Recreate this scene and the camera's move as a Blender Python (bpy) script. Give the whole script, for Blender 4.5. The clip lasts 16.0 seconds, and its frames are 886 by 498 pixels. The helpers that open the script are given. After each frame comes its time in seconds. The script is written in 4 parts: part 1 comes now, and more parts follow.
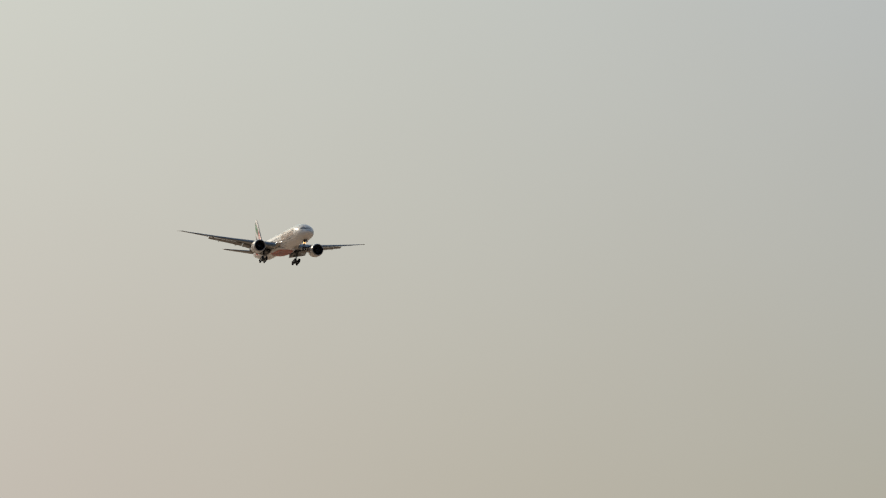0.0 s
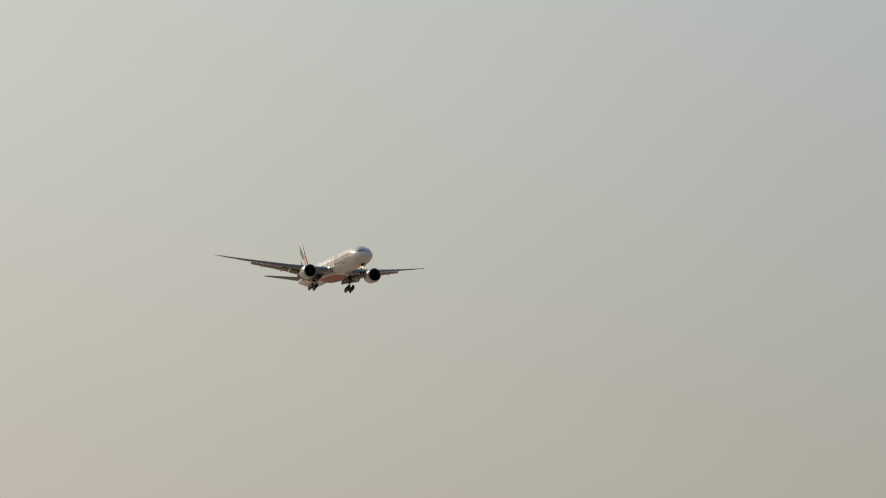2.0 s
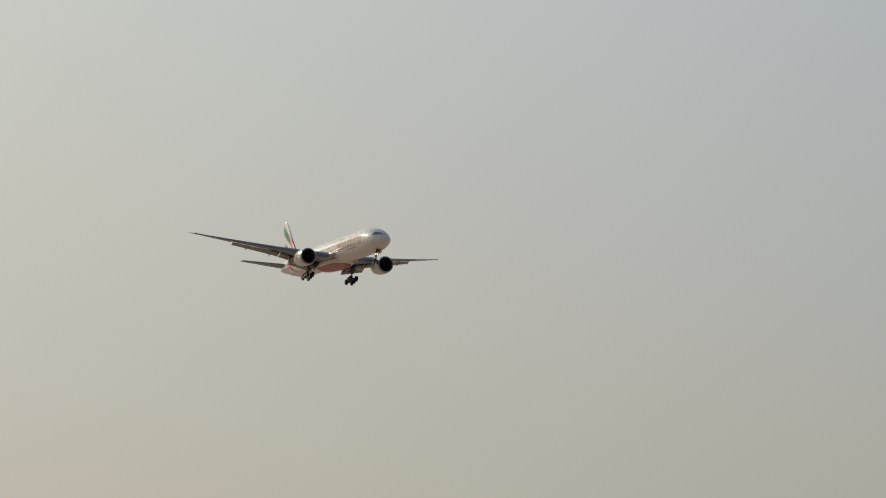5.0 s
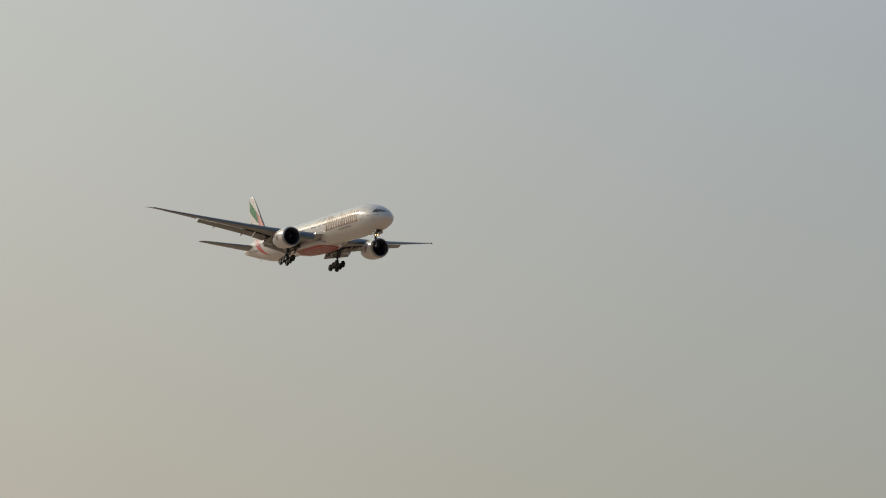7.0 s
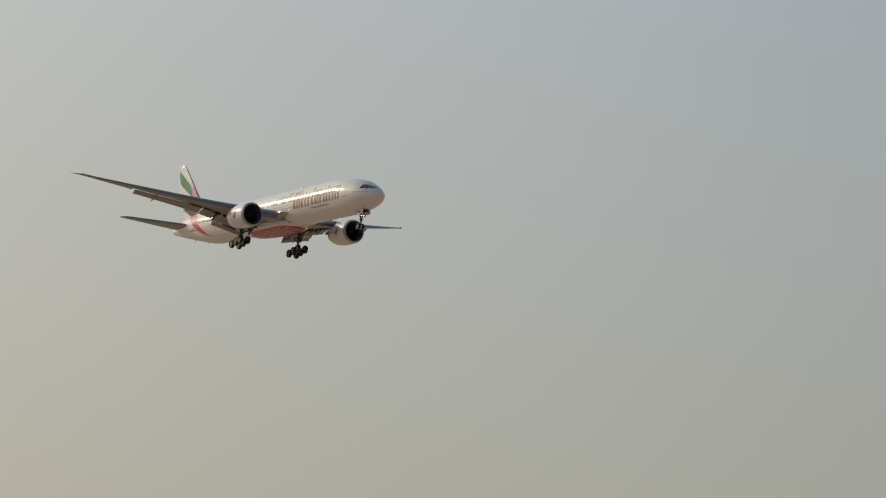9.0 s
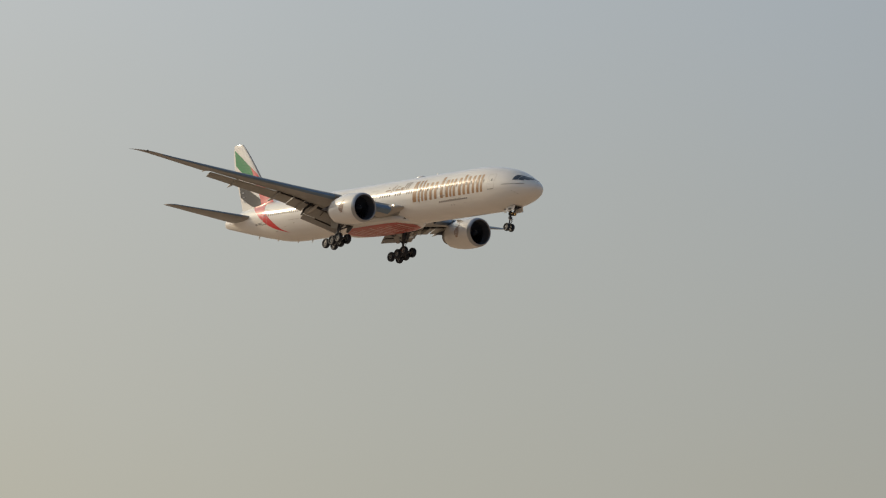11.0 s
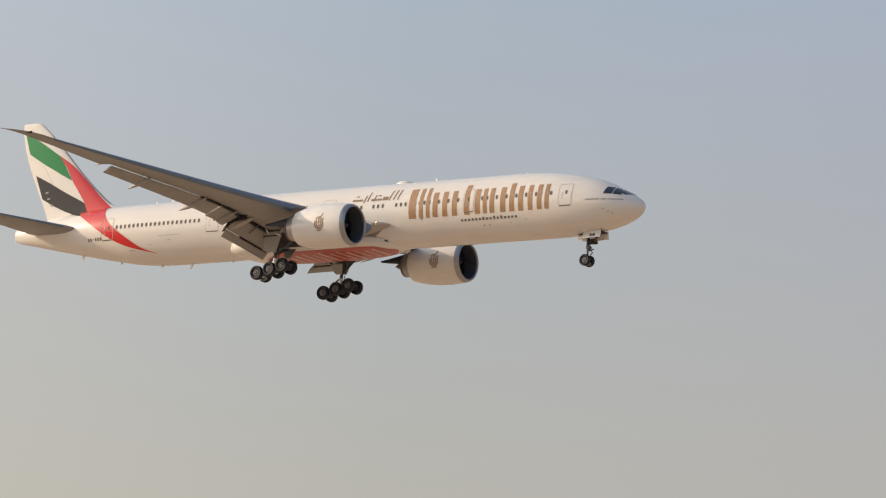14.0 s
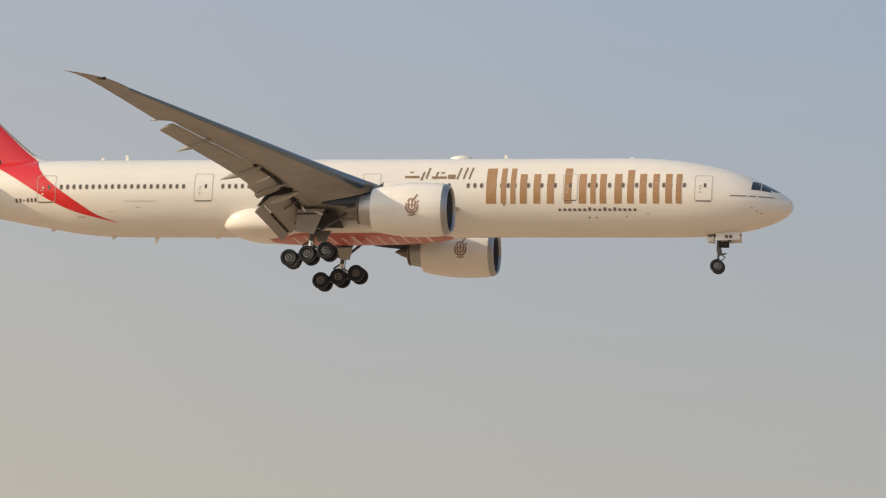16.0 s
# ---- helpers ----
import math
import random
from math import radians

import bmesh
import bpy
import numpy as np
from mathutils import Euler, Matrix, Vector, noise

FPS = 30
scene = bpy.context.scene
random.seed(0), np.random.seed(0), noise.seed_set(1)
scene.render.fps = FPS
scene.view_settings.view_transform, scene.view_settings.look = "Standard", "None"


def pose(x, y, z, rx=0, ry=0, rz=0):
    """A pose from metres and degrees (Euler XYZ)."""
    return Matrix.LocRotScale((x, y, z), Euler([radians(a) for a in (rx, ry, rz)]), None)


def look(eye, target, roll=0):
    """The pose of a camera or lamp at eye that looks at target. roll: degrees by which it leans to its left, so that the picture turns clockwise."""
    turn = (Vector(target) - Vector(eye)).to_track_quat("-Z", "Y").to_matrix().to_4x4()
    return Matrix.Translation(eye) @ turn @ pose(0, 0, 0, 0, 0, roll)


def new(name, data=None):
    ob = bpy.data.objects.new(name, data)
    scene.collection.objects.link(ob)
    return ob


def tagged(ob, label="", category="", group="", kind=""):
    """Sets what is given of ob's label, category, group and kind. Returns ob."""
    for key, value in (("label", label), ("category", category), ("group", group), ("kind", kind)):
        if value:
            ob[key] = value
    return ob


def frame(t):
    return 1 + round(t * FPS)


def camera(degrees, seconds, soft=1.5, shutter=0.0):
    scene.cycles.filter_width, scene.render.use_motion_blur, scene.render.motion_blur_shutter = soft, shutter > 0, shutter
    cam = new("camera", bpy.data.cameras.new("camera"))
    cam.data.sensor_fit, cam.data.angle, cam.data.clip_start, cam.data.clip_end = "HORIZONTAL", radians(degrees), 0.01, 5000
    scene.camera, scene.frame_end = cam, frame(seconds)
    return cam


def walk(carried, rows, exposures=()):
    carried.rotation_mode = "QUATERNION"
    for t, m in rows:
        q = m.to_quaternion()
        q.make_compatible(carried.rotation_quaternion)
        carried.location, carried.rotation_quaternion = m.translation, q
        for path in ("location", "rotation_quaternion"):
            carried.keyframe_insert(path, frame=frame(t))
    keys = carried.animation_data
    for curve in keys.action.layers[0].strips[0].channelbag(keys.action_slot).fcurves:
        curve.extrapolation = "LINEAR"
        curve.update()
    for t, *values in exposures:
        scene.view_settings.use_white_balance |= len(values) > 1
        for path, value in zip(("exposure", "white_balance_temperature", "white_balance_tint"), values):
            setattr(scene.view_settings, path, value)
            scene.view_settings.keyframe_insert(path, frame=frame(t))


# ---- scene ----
# ---- the camera: hand-held on the ground, panning after the airliner ----
EYE = Vector((0, 0, 1.7))
cam = camera(11.941, 16.0, soft=1.2)
PAN = [(0.0, 74.062, 5.259, 3.466), (0.5, 73.907, 5.326, 3.15), (1.0, 73.756, 5.42, 2.702), (1.5, 73.406, 5.604, 2.366),
       (2.0, 73.053, 5.791, 2.686), (2.5, 72.631, 5.834, 2.729), (3.0, 72.095, 5.748, 3.087), (3.5, 71.434, 5.696, 3.415), (3.7, 71.193, 5.745, 3.587), (5.8, 68.498, 6.374, 5.425),
       (6.0, 68.276, 6.401, 5.577), (6.5, 67.363, 6.427, 5.376), (7.0, 65.815, 6.429, 5.19), (7.5, 64.833, 6.548, 4.909),
       (8.0, 63.454, 6.669, 4.858), (8.2, 62.777, 6.73, 5.017), (10.3, 56.443, 7.223, 7.87), (10.5, 55.73, 7.313, 7.65), (11.0, 54.593, 7.496, 7.482), (11.5, 52.33, 7.961, 7.376),
       (12.0, 49.297, 8.712, 7.082), (12.5, 46.235, 9.087, 6.583), (13.0, 42.566, 9.143, 6.449), (13.5, 38.684, 9.196, 6.126),
       (14.0, 34.429, 9.394, 5.964), (14.5, 29.729, 9.604, 5.895), (15.0, 24.677, 9.585, 5.734), (15.5, 18.821, 9.498, 5.437),
       (16.0, 12.22, 9.556, 5.2)]


def aim(yaw, pitch, roll):
    a, b = radians(yaw), radians(pitch)
    way = Vector((-math.sin(a) * math.cos(b), math.cos(a) * math.cos(b), math.sin(b)))
    return look(EYE, EYE + way * 100, roll)


walk(cam, [(t, aim(yaw, pitch, roll)) for t, yaw, pitch, roll in PAN],
     exposures=[(0.0, 0.02, 6050, 10), (0.5, 0.05, 6050, 10), (1.5, 0.03, 6050, 10), (2.0, -0.05, 6050, 10), (3.0, 0.01, 6050, 10), (3.5, 0.09, 6050, 10), (6.0, -0.02, 6086, 10), (7.0, -0.02, 6100, 10), (8.0, 0.04, 6162, 10), (10.5, 0.23, 6319, 10), (11.0, 0.30, 6350, 10), (12.0, 0.42, 6450, 10), (12.5, 0.51, 6500, 10), (13.0, 0.63, 6550, 13), (13.5, 0.73, 6570, 13), (14.0, 0.89, 6610, 15), (14.5, 0.84, 6600, 12), (15.0, 1.01, 6680, 13), (16.0, 1.02, 6770, 11)])

# ---- light: low warm sun in haze, behind the airliner's right shoulder ----
SUN = Vector((-0.866, -0.376, 0.328)).normalized()
sun = new("sun", bpy.data.lights.new("sun", "SUN"))
sun.data.energy, sun.data.angle, sun.data.color = 1.70, radians(0.6), (1.0, 0.795, 0.555)
sun.matrix_world = look(SUN * 800, (0, 0, 0))


def hazy_sky():
    """A Nishita sky behind a veil of desert haze, warm and bright towards the sun, blue-grey away from it and higher up."""
    world = bpy.data.worlds.new("sky")
    scene.world = world
    world.use_nodes = True
    tree = world.node_tree
    n, ln = tree.nodes, tree.links
    n.clear()
    out, back = n.new("ShaderNodeOutputWorld"), n.new("ShaderNodeBackground")
    sky = n.new("ShaderNodeTexSky")
    sky.sky_type, sky.sun_disc = "NISHITA", False
    sky.sun_elevation = math.asin(SUN.z)
    sky.sun_rotation = math.atan2(SUN.x, SUN.y)
    sky.air_density, sky.dust_density, sky.ozone_density = 1.0, 5.0, 1.0
    gain = n.new("ShaderNodeVectorMath")
    gain.operation = "SCALE"
    gain.inputs["Scale"].default_value = 0.07
    ln.new(sky.outputs["Color"], gain.inputs[0])
    co = n.new("ShaderNodeTexCoord")
    # nearness to the sun's bearing
    flat = n.new("ShaderNodeVectorMath")
    flat.operation = "DOT_PRODUCT"
    bearing = Vector((-0.826, -0.330, 0)).normalized()
    flat.inputs[1].default_value = bearing
    ln.new(co.outputs["Generated"], flat.inputs[0])
    low = n.new("ShaderNodeValToRGB")
    high = n.new("ShaderNodeValToRGB")
    for ramp, stops in ((low, LOW_HAZE), (high, HIGH_HAZE)):
        ramp.color_ramp.interpolation = "LINEAR"
        el = ramp.color_ramp.elements
        while len(el) < len(stops):
            el.new(0.5)
        for e, (p, c) in zip(el, stops):
            e.position, e.color = p, (*c, 1)
    span = n.new("ShaderNodeMapRange")
    span.inputs[1].default_value, span.inputs[2].default_value = -1.0, 1.0
    ln.new(flat.outputs["Value"], span.inputs[0])
    ln.new(span.outputs[0], low.inputs[0])
    ln.new(span.outputs[0], high.inputs[0])
    sep = n.new("ShaderNodeSeparateXYZ")
    ln.new(co.outputs["Generated"], sep.inputs[0])
    rise = n.new("ShaderNodeMapRange")
    rise.inputs[1].default_value, rise.inputs[2].default_value = math.sin(radians(1)), math.sin(radians(15))
    # soft uneven veil
    veil = n.new("ShaderNodeTexNoise")
    veil.inputs["Scale"].default_value, veil.inputs["Detail"].default_value = 14.0, 4.0
    ln.new(co.outputs["Generated"], veil.inputs["Vector"])
    shift = n.new("ShaderNodeMath")
    shift.operation = "MULTIPLY_ADD"
    shift.inputs[1].default_value, shift.inputs[2].default_value = 0.024, -0.012
    ln.new(veil.outputs[0], shift.inputs[0])
    add = n.new("ShaderNodeMath")
    ln.new(sep.outputs["Z"], add.inputs[0])
    ln.new(shift.outputs[0], add.inputs[1])
    ln.new(add.outputs[0], rise.inputs[0])
    haze = n.new("ShaderNodeMix")
    haze.data_type = "RGBA"
    ln.new(rise.outputs[0], haze.inputs["Factor"])
    ln.new(low.outputs[0], haze.inputs["A"])
    ln.new(high.outputs[0], haze.inputs["B"])
    # the haze thins towards the zenith
    thin = n.new("ShaderNodeMapRange")
    thin.inputs[1].default_value, thin.inputs[2].default_value = 0.25, 0.95
    thin.inputs[3].default_value, thin.inputs[4].default_value = 0.0, 0.6
    ln.new(sep.outputs["Z"], thin.inputs[0])
    both = n.new("ShaderNodeMix")
    both.data_type = "RGBA"
    ln.new(thin.outputs[0], both.inputs["Factor"])
    ln.new(haze.outputs["Result"], both.inputs["A"])
    ln.new(gain.outputs[0], both.inputs["B"])
    ln.new(both.outputs["Result"], back.inputs["Color"])
    ln.new(back.outputs[0], out.inputs["Surface"])


# colour of the haze by the angle off the sun's bearing, near the horizon and higher up
LOW_SKY = [(105, (0.250, 0.224, 0.167)), (90, (0.267, 0.241, 0.178)), (77, (0.277, 0.251, 0.177)), (64, (0.315, 0.289, 0.212)), (57, (0.345, 0.321, 0.243)), (50, (0.385, 0.358, 0.269)), (44, (0.439, 0.395, 0.297)), (38, (0.498, 0.440, 0.339)), (30, (0.575, 0.496, 0.406)), (0, (0.800, 0.660, 0.500))]
HIGH_SKY = [(105, (0.156, 0.203, 0.271)), (90, (0.189, 0.221, 0.277)), (77, (0.195, 0.252, 0.309)), (64, (0.289, 0.332, 0.376)), (57, (0.350, 0.394, 0.435)), (50, (0.445, 0.477, 0.505)), (44, (0.539, 0.563, 0.557)), (38, (0.629, 0.654, 0.595)), (30, (0.749, 0.770, 0.645)), (0, (0.980, 0.960, 0.840))]


def haze_stops(tones):
    return [((math.cos(radians(angle)) + 1) / 2, tone) for angle, tone in tones]


LOW_HAZE, HIGH_HAZE = haze_stops(LOW_SKY), haze_stops(HIGH_SKY)
hazy_sky()


# ---- materials ----
def links(mat):
    return mat.node_tree.nodes, mat.node_tree.links, mat.node_tree.nodes["Principled BSDF"]


def surface(name, color, rough=0.4, metal=0.0, coat=0.0, grain=0.06, size=0.6, bump=0.0, streak=0.0, glow=None):
    """A paint, metal or rubber with faint variation at two scales; streak: dirt drawn out along the airflow."""
    mat = bpy.data.materials.new(name)
    mat.use_nodes = True
    n, ln, bsdf = links(mat)
    bsdf.inputs["Roughness"].default_value, bsdf.inputs["Metallic"].default_value = rough, metal
    bsdf.inputs["Coat Weight"].default_value, bsdf.inputs["Coat Roughness"].default_value = coat, 0.135
    bsdf.inputs["Coat IOR"].default_value = 1.6
    bsdf.inputs["Specular IOR Level"].default_value = 0.12 if coat else 0.4
    co = n.new("ShaderNodeTexCoord")
    fine, broad = n.new("ShaderNodeTexNoise"), n.new("ShaderNodeTexNoise")
    fine.inputs["Scale"].default_value, fine.inputs["Detail"].default_value = 6.0 / size, 4.0
    broad.inputs["Scale"].default_value, broad.inputs["Detail"].default_value = 0.6 / size, 2.0
    squash = n.new("ShaderNodeMapping")
    squash.inputs["Scale"].default_value = (0.15, 1, 1) if streak else (1, 1, 1)
    ln.new(co.outputs["Object"], squash.inputs[0])
    ln.new(squash.outputs[0], fine.inputs["Vector"])
    ln.new(co.outputs["Object"], broad.inputs["Vector"])
    both = n.new("ShaderNodeMath")
    ln.new(fine.outputs[0], both.inputs[0])
    ln.new(broad.outputs[0], both.inputs[1])
    ramp = n.new("ShaderNodeMapRange")
    ramp.inputs[1].default_value, ramp.inputs[2].default_value = 0.7, 1.3
    ramp.inputs[3].default_value, ramp.inputs[4].default_value = 1 - grain - streak, 1 + grain
    ln.new(both.outputs[0], ramp.inputs[0])
    tone = n.new("ShaderNodeVectorMath")
    tone.operation = "SCALE"
    tone.inputs[0].default_value = color
    ln.new(ramp.outputs[0], tone.inputs["Scale"])
    ln.new(tone.outputs[0], bsdf.inputs["Base Color"])
    if bump:
        b = n.new("ShaderNodeBump")
        b.inputs["Strength"].default_value, b.inputs["Distance"].default_value = bump, 0.01
        ln.new(fine.outputs[0], b.inputs["Height"])
        ln.new(b.outputs[0], bsdf.inputs["Normal"])
    if glow:
        bsdf.inputs["Emission Color"].default_value, bsdf.inputs["Emission Strength"].default_value = (*glow[0], 1), glow[1]
    return mat


WHITE = surface("white_paint", (0.79, 0.77, 0.73), 0.5, coat=1.0, grain=0.02, size=3, streak=0.03)
COWL = surface("cowl_paint", (0.80, 0.78, 0.74), 0.45, coat=1.0, grain=0.02, size=2, streak=0.03)
GREY = surface("wing_grey_paint", (0.345, 0.338, 0.322), 0.42, coat=0.1, grain=0.07, size=1.5, streak=0.08)
FLAP = surface("flap_grey_paint", (0.37, 0.36, 0.335), 0.45, grain=0.08, size=1.0, streak=0.1)
BARE = surface("bare_aluminium", (0.18, 0.25, 0.34), 0.32, metal=0.85, grain=0.05, size=0.5)
DUCT = surface("intake_duct_grey", (0.10, 0.11, 0.13), 0.5, metal=0.3, grain=0.1)
STEEL = surface("dull_steel", (0.16, 0.155, 0.15), 0.45, metal=0.5, grain=0.1, size=0.3)
PALE = surface("pale_fairing_paint", (0.46, 0.43, 0.39), 0.4, coat=0.2, grain=0.05, size=1)
NOZZLE = surface("nozzle_metal", (0.42, 0.41, 0.40), 0.34, metal=0.6, grain=0.08, size=0.6)
HOT = surface("heat_stained_nozzle", (0.20, 0.18, 0.16), 0.42, metal=0.6, grain=0.15, size=0.6, streak=0.1)
# near-black: real dark parts, and sheets that stand in for shade in gaps
DARK = surface("dark_parts_and_shade", (0.02, 0.02, 0.022), 0.7, grain=0.2)
TYRE = surface("tyre_rubber", (0.007, 0.012, 0.022), 0.6, grain=0.25, size=0.3, bump=0.3)
LIP = surface("polished_lip", (0.40, 0.41, 0.43), 0.34, metal=0.9, grain=0.05, size=0.5)
SEAM = surface("cowl_seam_grey", (0.71, 0.69, 0.65), 0.5, grain=0.05)
BAR = surface("belly_bar_paint", (0.66, 0.44, 0.38), 0.45, grain=0.06)
RIM = surface("wheel_rim_grey", (0.07, 0.07, 0.075), 0.4, metal=0.3, grain=0.12, size=0.2)
GLASS = surface("dark_window", (0.022, 0.036, 0.060), 0.08, coat=1.0, grain=0.1)
SHADE = surface("cabin_window", (0.13, 0.115, 0.10), 0.2, coat=0.4, grain=0.1)
GOLD = surface("gold_film", (0.39, 0.23, 0.115), 0.5, metal=0.0, coat=0.8, grain=0.08, size=2)
RING = surface("wheel_ring_grey", (0.20, 0.21, 0.22), 0.4, metal=0.3, grain=0.12, size=0.2)
CREST = surface("red_brown_paint", (0.33, 0.20, 0.13), 0.4, grain=0.08)
BROWN = surface("brown_paint", (0.26, 0.18, 0.115), 0.4, grain=0.08)
URL = surface("dark_grey_paint", (0.15, 0.125, 0.11), 0.4, grain=0.05)
LINE = surface("panel_gap_grey", (0.44, 0.41, 0.37), 0.6, grain=0.1)
RED = surface("red_paint", (0.64, 0.014, 0.020), 0.40, coat=1.0, grain=0.04, size=2)
GREEN = surface("green_paint", (0.010, 0.24, 0.075), 0.40, coat=0.3, grain=0.04, size=2)
BLACK = surface("black_paint", (0.018, 0.020, 0.026), 0.40, coat=0.3, grain=0.1, size=2)
BELLY = surface("belly_red_paint", (0.45, 0.050, 0.030), 0.35, coat=0.3, grain=0.08, size=2, streak=0.06)
FAN = surface("fan_blade_dark", (0.050, 0.056, 0.070), 0.35, metal=0.4, grain=0.1)
LAMP = surface("landing_lamp", (0.9, 0.88, 0.8), 0.2, glow=((1.0, 0.86, 0.62), 16.0))
TAXI = surface("nose_gear_lamp", (0.9, 0.8, 0.6), 0.2, glow=((1.0, 0.52, 0.18), 7.0))
# fairing metal, darkened to carry the shade behind the engine nozzle
SHIELD = surface("shaded_titanium", (0.055, 0.062, 0.085), 0.4, metal=0.5, grain=0.12, size=0.6, streak=0.08)
CHROME = surface("chromed_piston", (0.62, 0.61, 0.60), 0.22, metal=0.9, grain=0.05, size=0.2)
HYDRAULIC = surface("strut_paint", (0.085, 0.092, 0.105), 0.4, metal=0.2, grain=0.1, size=0.3)


def desert():
    mat = surface("dry_sand", (0.53, 0.385, 0.262), 0.9, grain=0.25, size=40)
    return mat


# ---- helpers for building ----
def link_mesh(name, bm, mat, angle=40):
    me = bpy.data.meshes.new(name)
    bm.to_mesh(me)
    bm.free()
    me.materials.append(mat)
    me.polygons.foreach_set("use_smooth", [True] * len(me.polygons))
    me.set_sharp_from_angle(angle=radians(angle))
    return me


def part(name, bm, mat, parent, label="", angle=40, m=None):
    """One mesh object under a thing or under a part."""
    ob = new(name, link_mesh(name, bm, mat, angle))
    ob.parent = parent
    if m is not None:
        ob.matrix_basis = m
    return tagged(ob, label)


def again(name, me, parent, m, label=""):
    """Another object on a mesh that stands already."""
    ob = new(name, me)
    ob.parent, ob.matrix_basis = parent, m
    return tagged(ob, label)


def loft(rings, cap=True, close=True, bm=None):
    """A skin over rings of points with as many points each."""
    bm = bm or bmesh.new()
    rows = [[bm.verts.new(p) for p in ring] for ring in rings]
    k = len(rows[0])
    for a, b in zip(rows, rows[1:]):
        for i in range(k if close else k - 1):
            j = (i + 1) % k
            bm.faces.new((a[i], a[j], b[j], b[i]))
    if cap and close:
        bm.faces.new(rows[0][::-1])
        bm.faces.new(rows[-1])
    bmesh.ops.recalc_face_normals(bm, faces=bm.faces)
    return bm


def turned(profile, n=32, axis="x", cap=False, centre=(0, 0, 0)):
    """A body of revolution: profile of (along, radius)."""
    rings = []
    for a, r in profile:
        ring = []
        for i in range(n):
            c, s = math.cos(2 * math.pi * i / n) * r, math.sin(2 * math.pi * i / n) * r
            p = {"x": (a, c, s), "y": (c, a, s), "z": (c, s, a)}[axis]
            ring.append(Vector(p) + Vector(centre))
        rings.append(ring)
    return loft(rings, cap)


def tube(points, radius, n=10, bm=None):
    """A round bar through points, its radius one number or one a point."""
    bm = bm or bmesh.new()
    pts = [Vector(p) for p in points]
    rad = radius if isinstance(radius, (list, tuple)) else [radius] * len(pts)
    rings = []
    for i, p in enumerate(pts):
        way = (pts[min(i + 1, len(pts) - 1)] - pts[max(i - 1, 0)]).normalized()
        side = way.cross(Vector((0.13, 0.97, 0.2))).normalized()
        up = side.cross(way)
        rings.append([p + (side * math.cos(2 * math.pi * k / n) + up * math.sin(2 * math.pi * k / n)) * rad[i] for k in range(n)])
    return loft(rings, True, True, bm)


def slab(corners, thick, bevel=0.03):
    """A plate of a thickness from its outline (points in one plane), with eased edges."""
    pts = [Vector(c) for c in corners]
    nrm = (pts[1] - pts[0]).cross(pts[2] - pts[0]).normalized() * (thick / 2)
    bm = loft([[p - nrm for p in pts], [p + nrm for p in pts]])
    if bevel:
        bmesh.ops.bevel(bm, geom=bm.edges[:], offset=bevel, segments=2, affect="EDGES", profile=0.6)
    return bm


def curve(xs, ys):
    """A smooth curve through points that does not overshoot."""
    xs, ys = np.array(xs, float), np.array(ys, float)
    d = np.diff(ys) / np.diff(xs)
    m = np.zeros(len(xs))
    m[0], m[-1] = d[0], d[-1]
    for i in range(1, len(xs) - 1):
        if d[i - 1] * d[i] > 0:
            w1, w2 = 2 * (xs[i + 1] - xs[i]) + xs[i] - xs[i - 1], xs[i + 1] - xs[i] + 2 * (xs[i] - xs[i - 1])
            m[i] = (w1 + w2) / (w1 / d[i - 1] + w2 / d[i])

    def at(x):
        x = min(max(x, xs[0]), xs[-1])
        i = int(min(np.searchsorted(xs, x, side="right") - 1, len(xs) - 2))
        h = xs[i + 1] - xs[i]
        t = (x - xs[i]) / h
        return float((2 * t**3 - 3 * t**2 + 1) * ys[i] + (t**3 - 2 * t**2 + t) * h * m[i] + (3 * t**2 - 2 * t**3) * ys[i + 1] + (t**3 - t**2) * h * m[i + 1])
    return at


# ---- ground: a flat dry plain out to the horizon ----
def build_ground():
    bm = bmesh.new()
    bmesh.ops.create_circle(bm, cap_ends=True, segments=96, radius=30000)
    ob = new("ground", link_mesh("ground", bm, desert()))
    tagged(ob, "flat pale dry sand plain reaching the horizon", "ground", kind="structure")


build_ground()

# ---- the airliner: x ahead, y to its left, z up; the origin at the nose's station on the cabin's axis ----
airliner = new("airliner")
tagged(airliner, "white twin-engine wide-body jet airliner landing with wheels and flaps down", "airliner")
LENGTH = 73.4
TOP = curve([0, .08, .3, .63, 1.3, 1.98, 3.32, 4.67, 6.9, 9.1, 11.4, 13, 56, 61, 65, 70, 72.6, 73.4],
            [-.72, -.42, -.16, .08, .50, .86, 1.56, 2.06, 2.57, 2.90, 3.07, 3.1, 3.1, 3.04, 2.78, 2.15, 1.75, 1.55])
BOT = curve([0, .08, .3, .63, 1.47, 2.78, 4.55, 6.76, 9, 11, 53, 54.8, 57.2, 59.5, 61.9, 64.1, 66.9, 71.1, 72.8, 73.4],
            [-.72, -1.02, -1.30, -1.60, -2.04, -2.48, -2.84, -3.09, -3.15, -3.15, -3.13, -3.09, -2.90, -2.53, -2.11, -1.68, -1.12, -.22, .15, .35])
WID = curve([0, .08, .3, .63, 1.3, 2, 3.3, 4.7, 7, 9.2, 11, 52, 56, 59, 62, 66, 70, 72.6, 73.4],
            [.0, .40, .78, 1.12, 1.62, 2.0, 2.48, 2.78, 3.02, 3.09, 3.1, 3.1, 3.06, 2.92, 2.62, 1.98, 1.15, .52, .30])


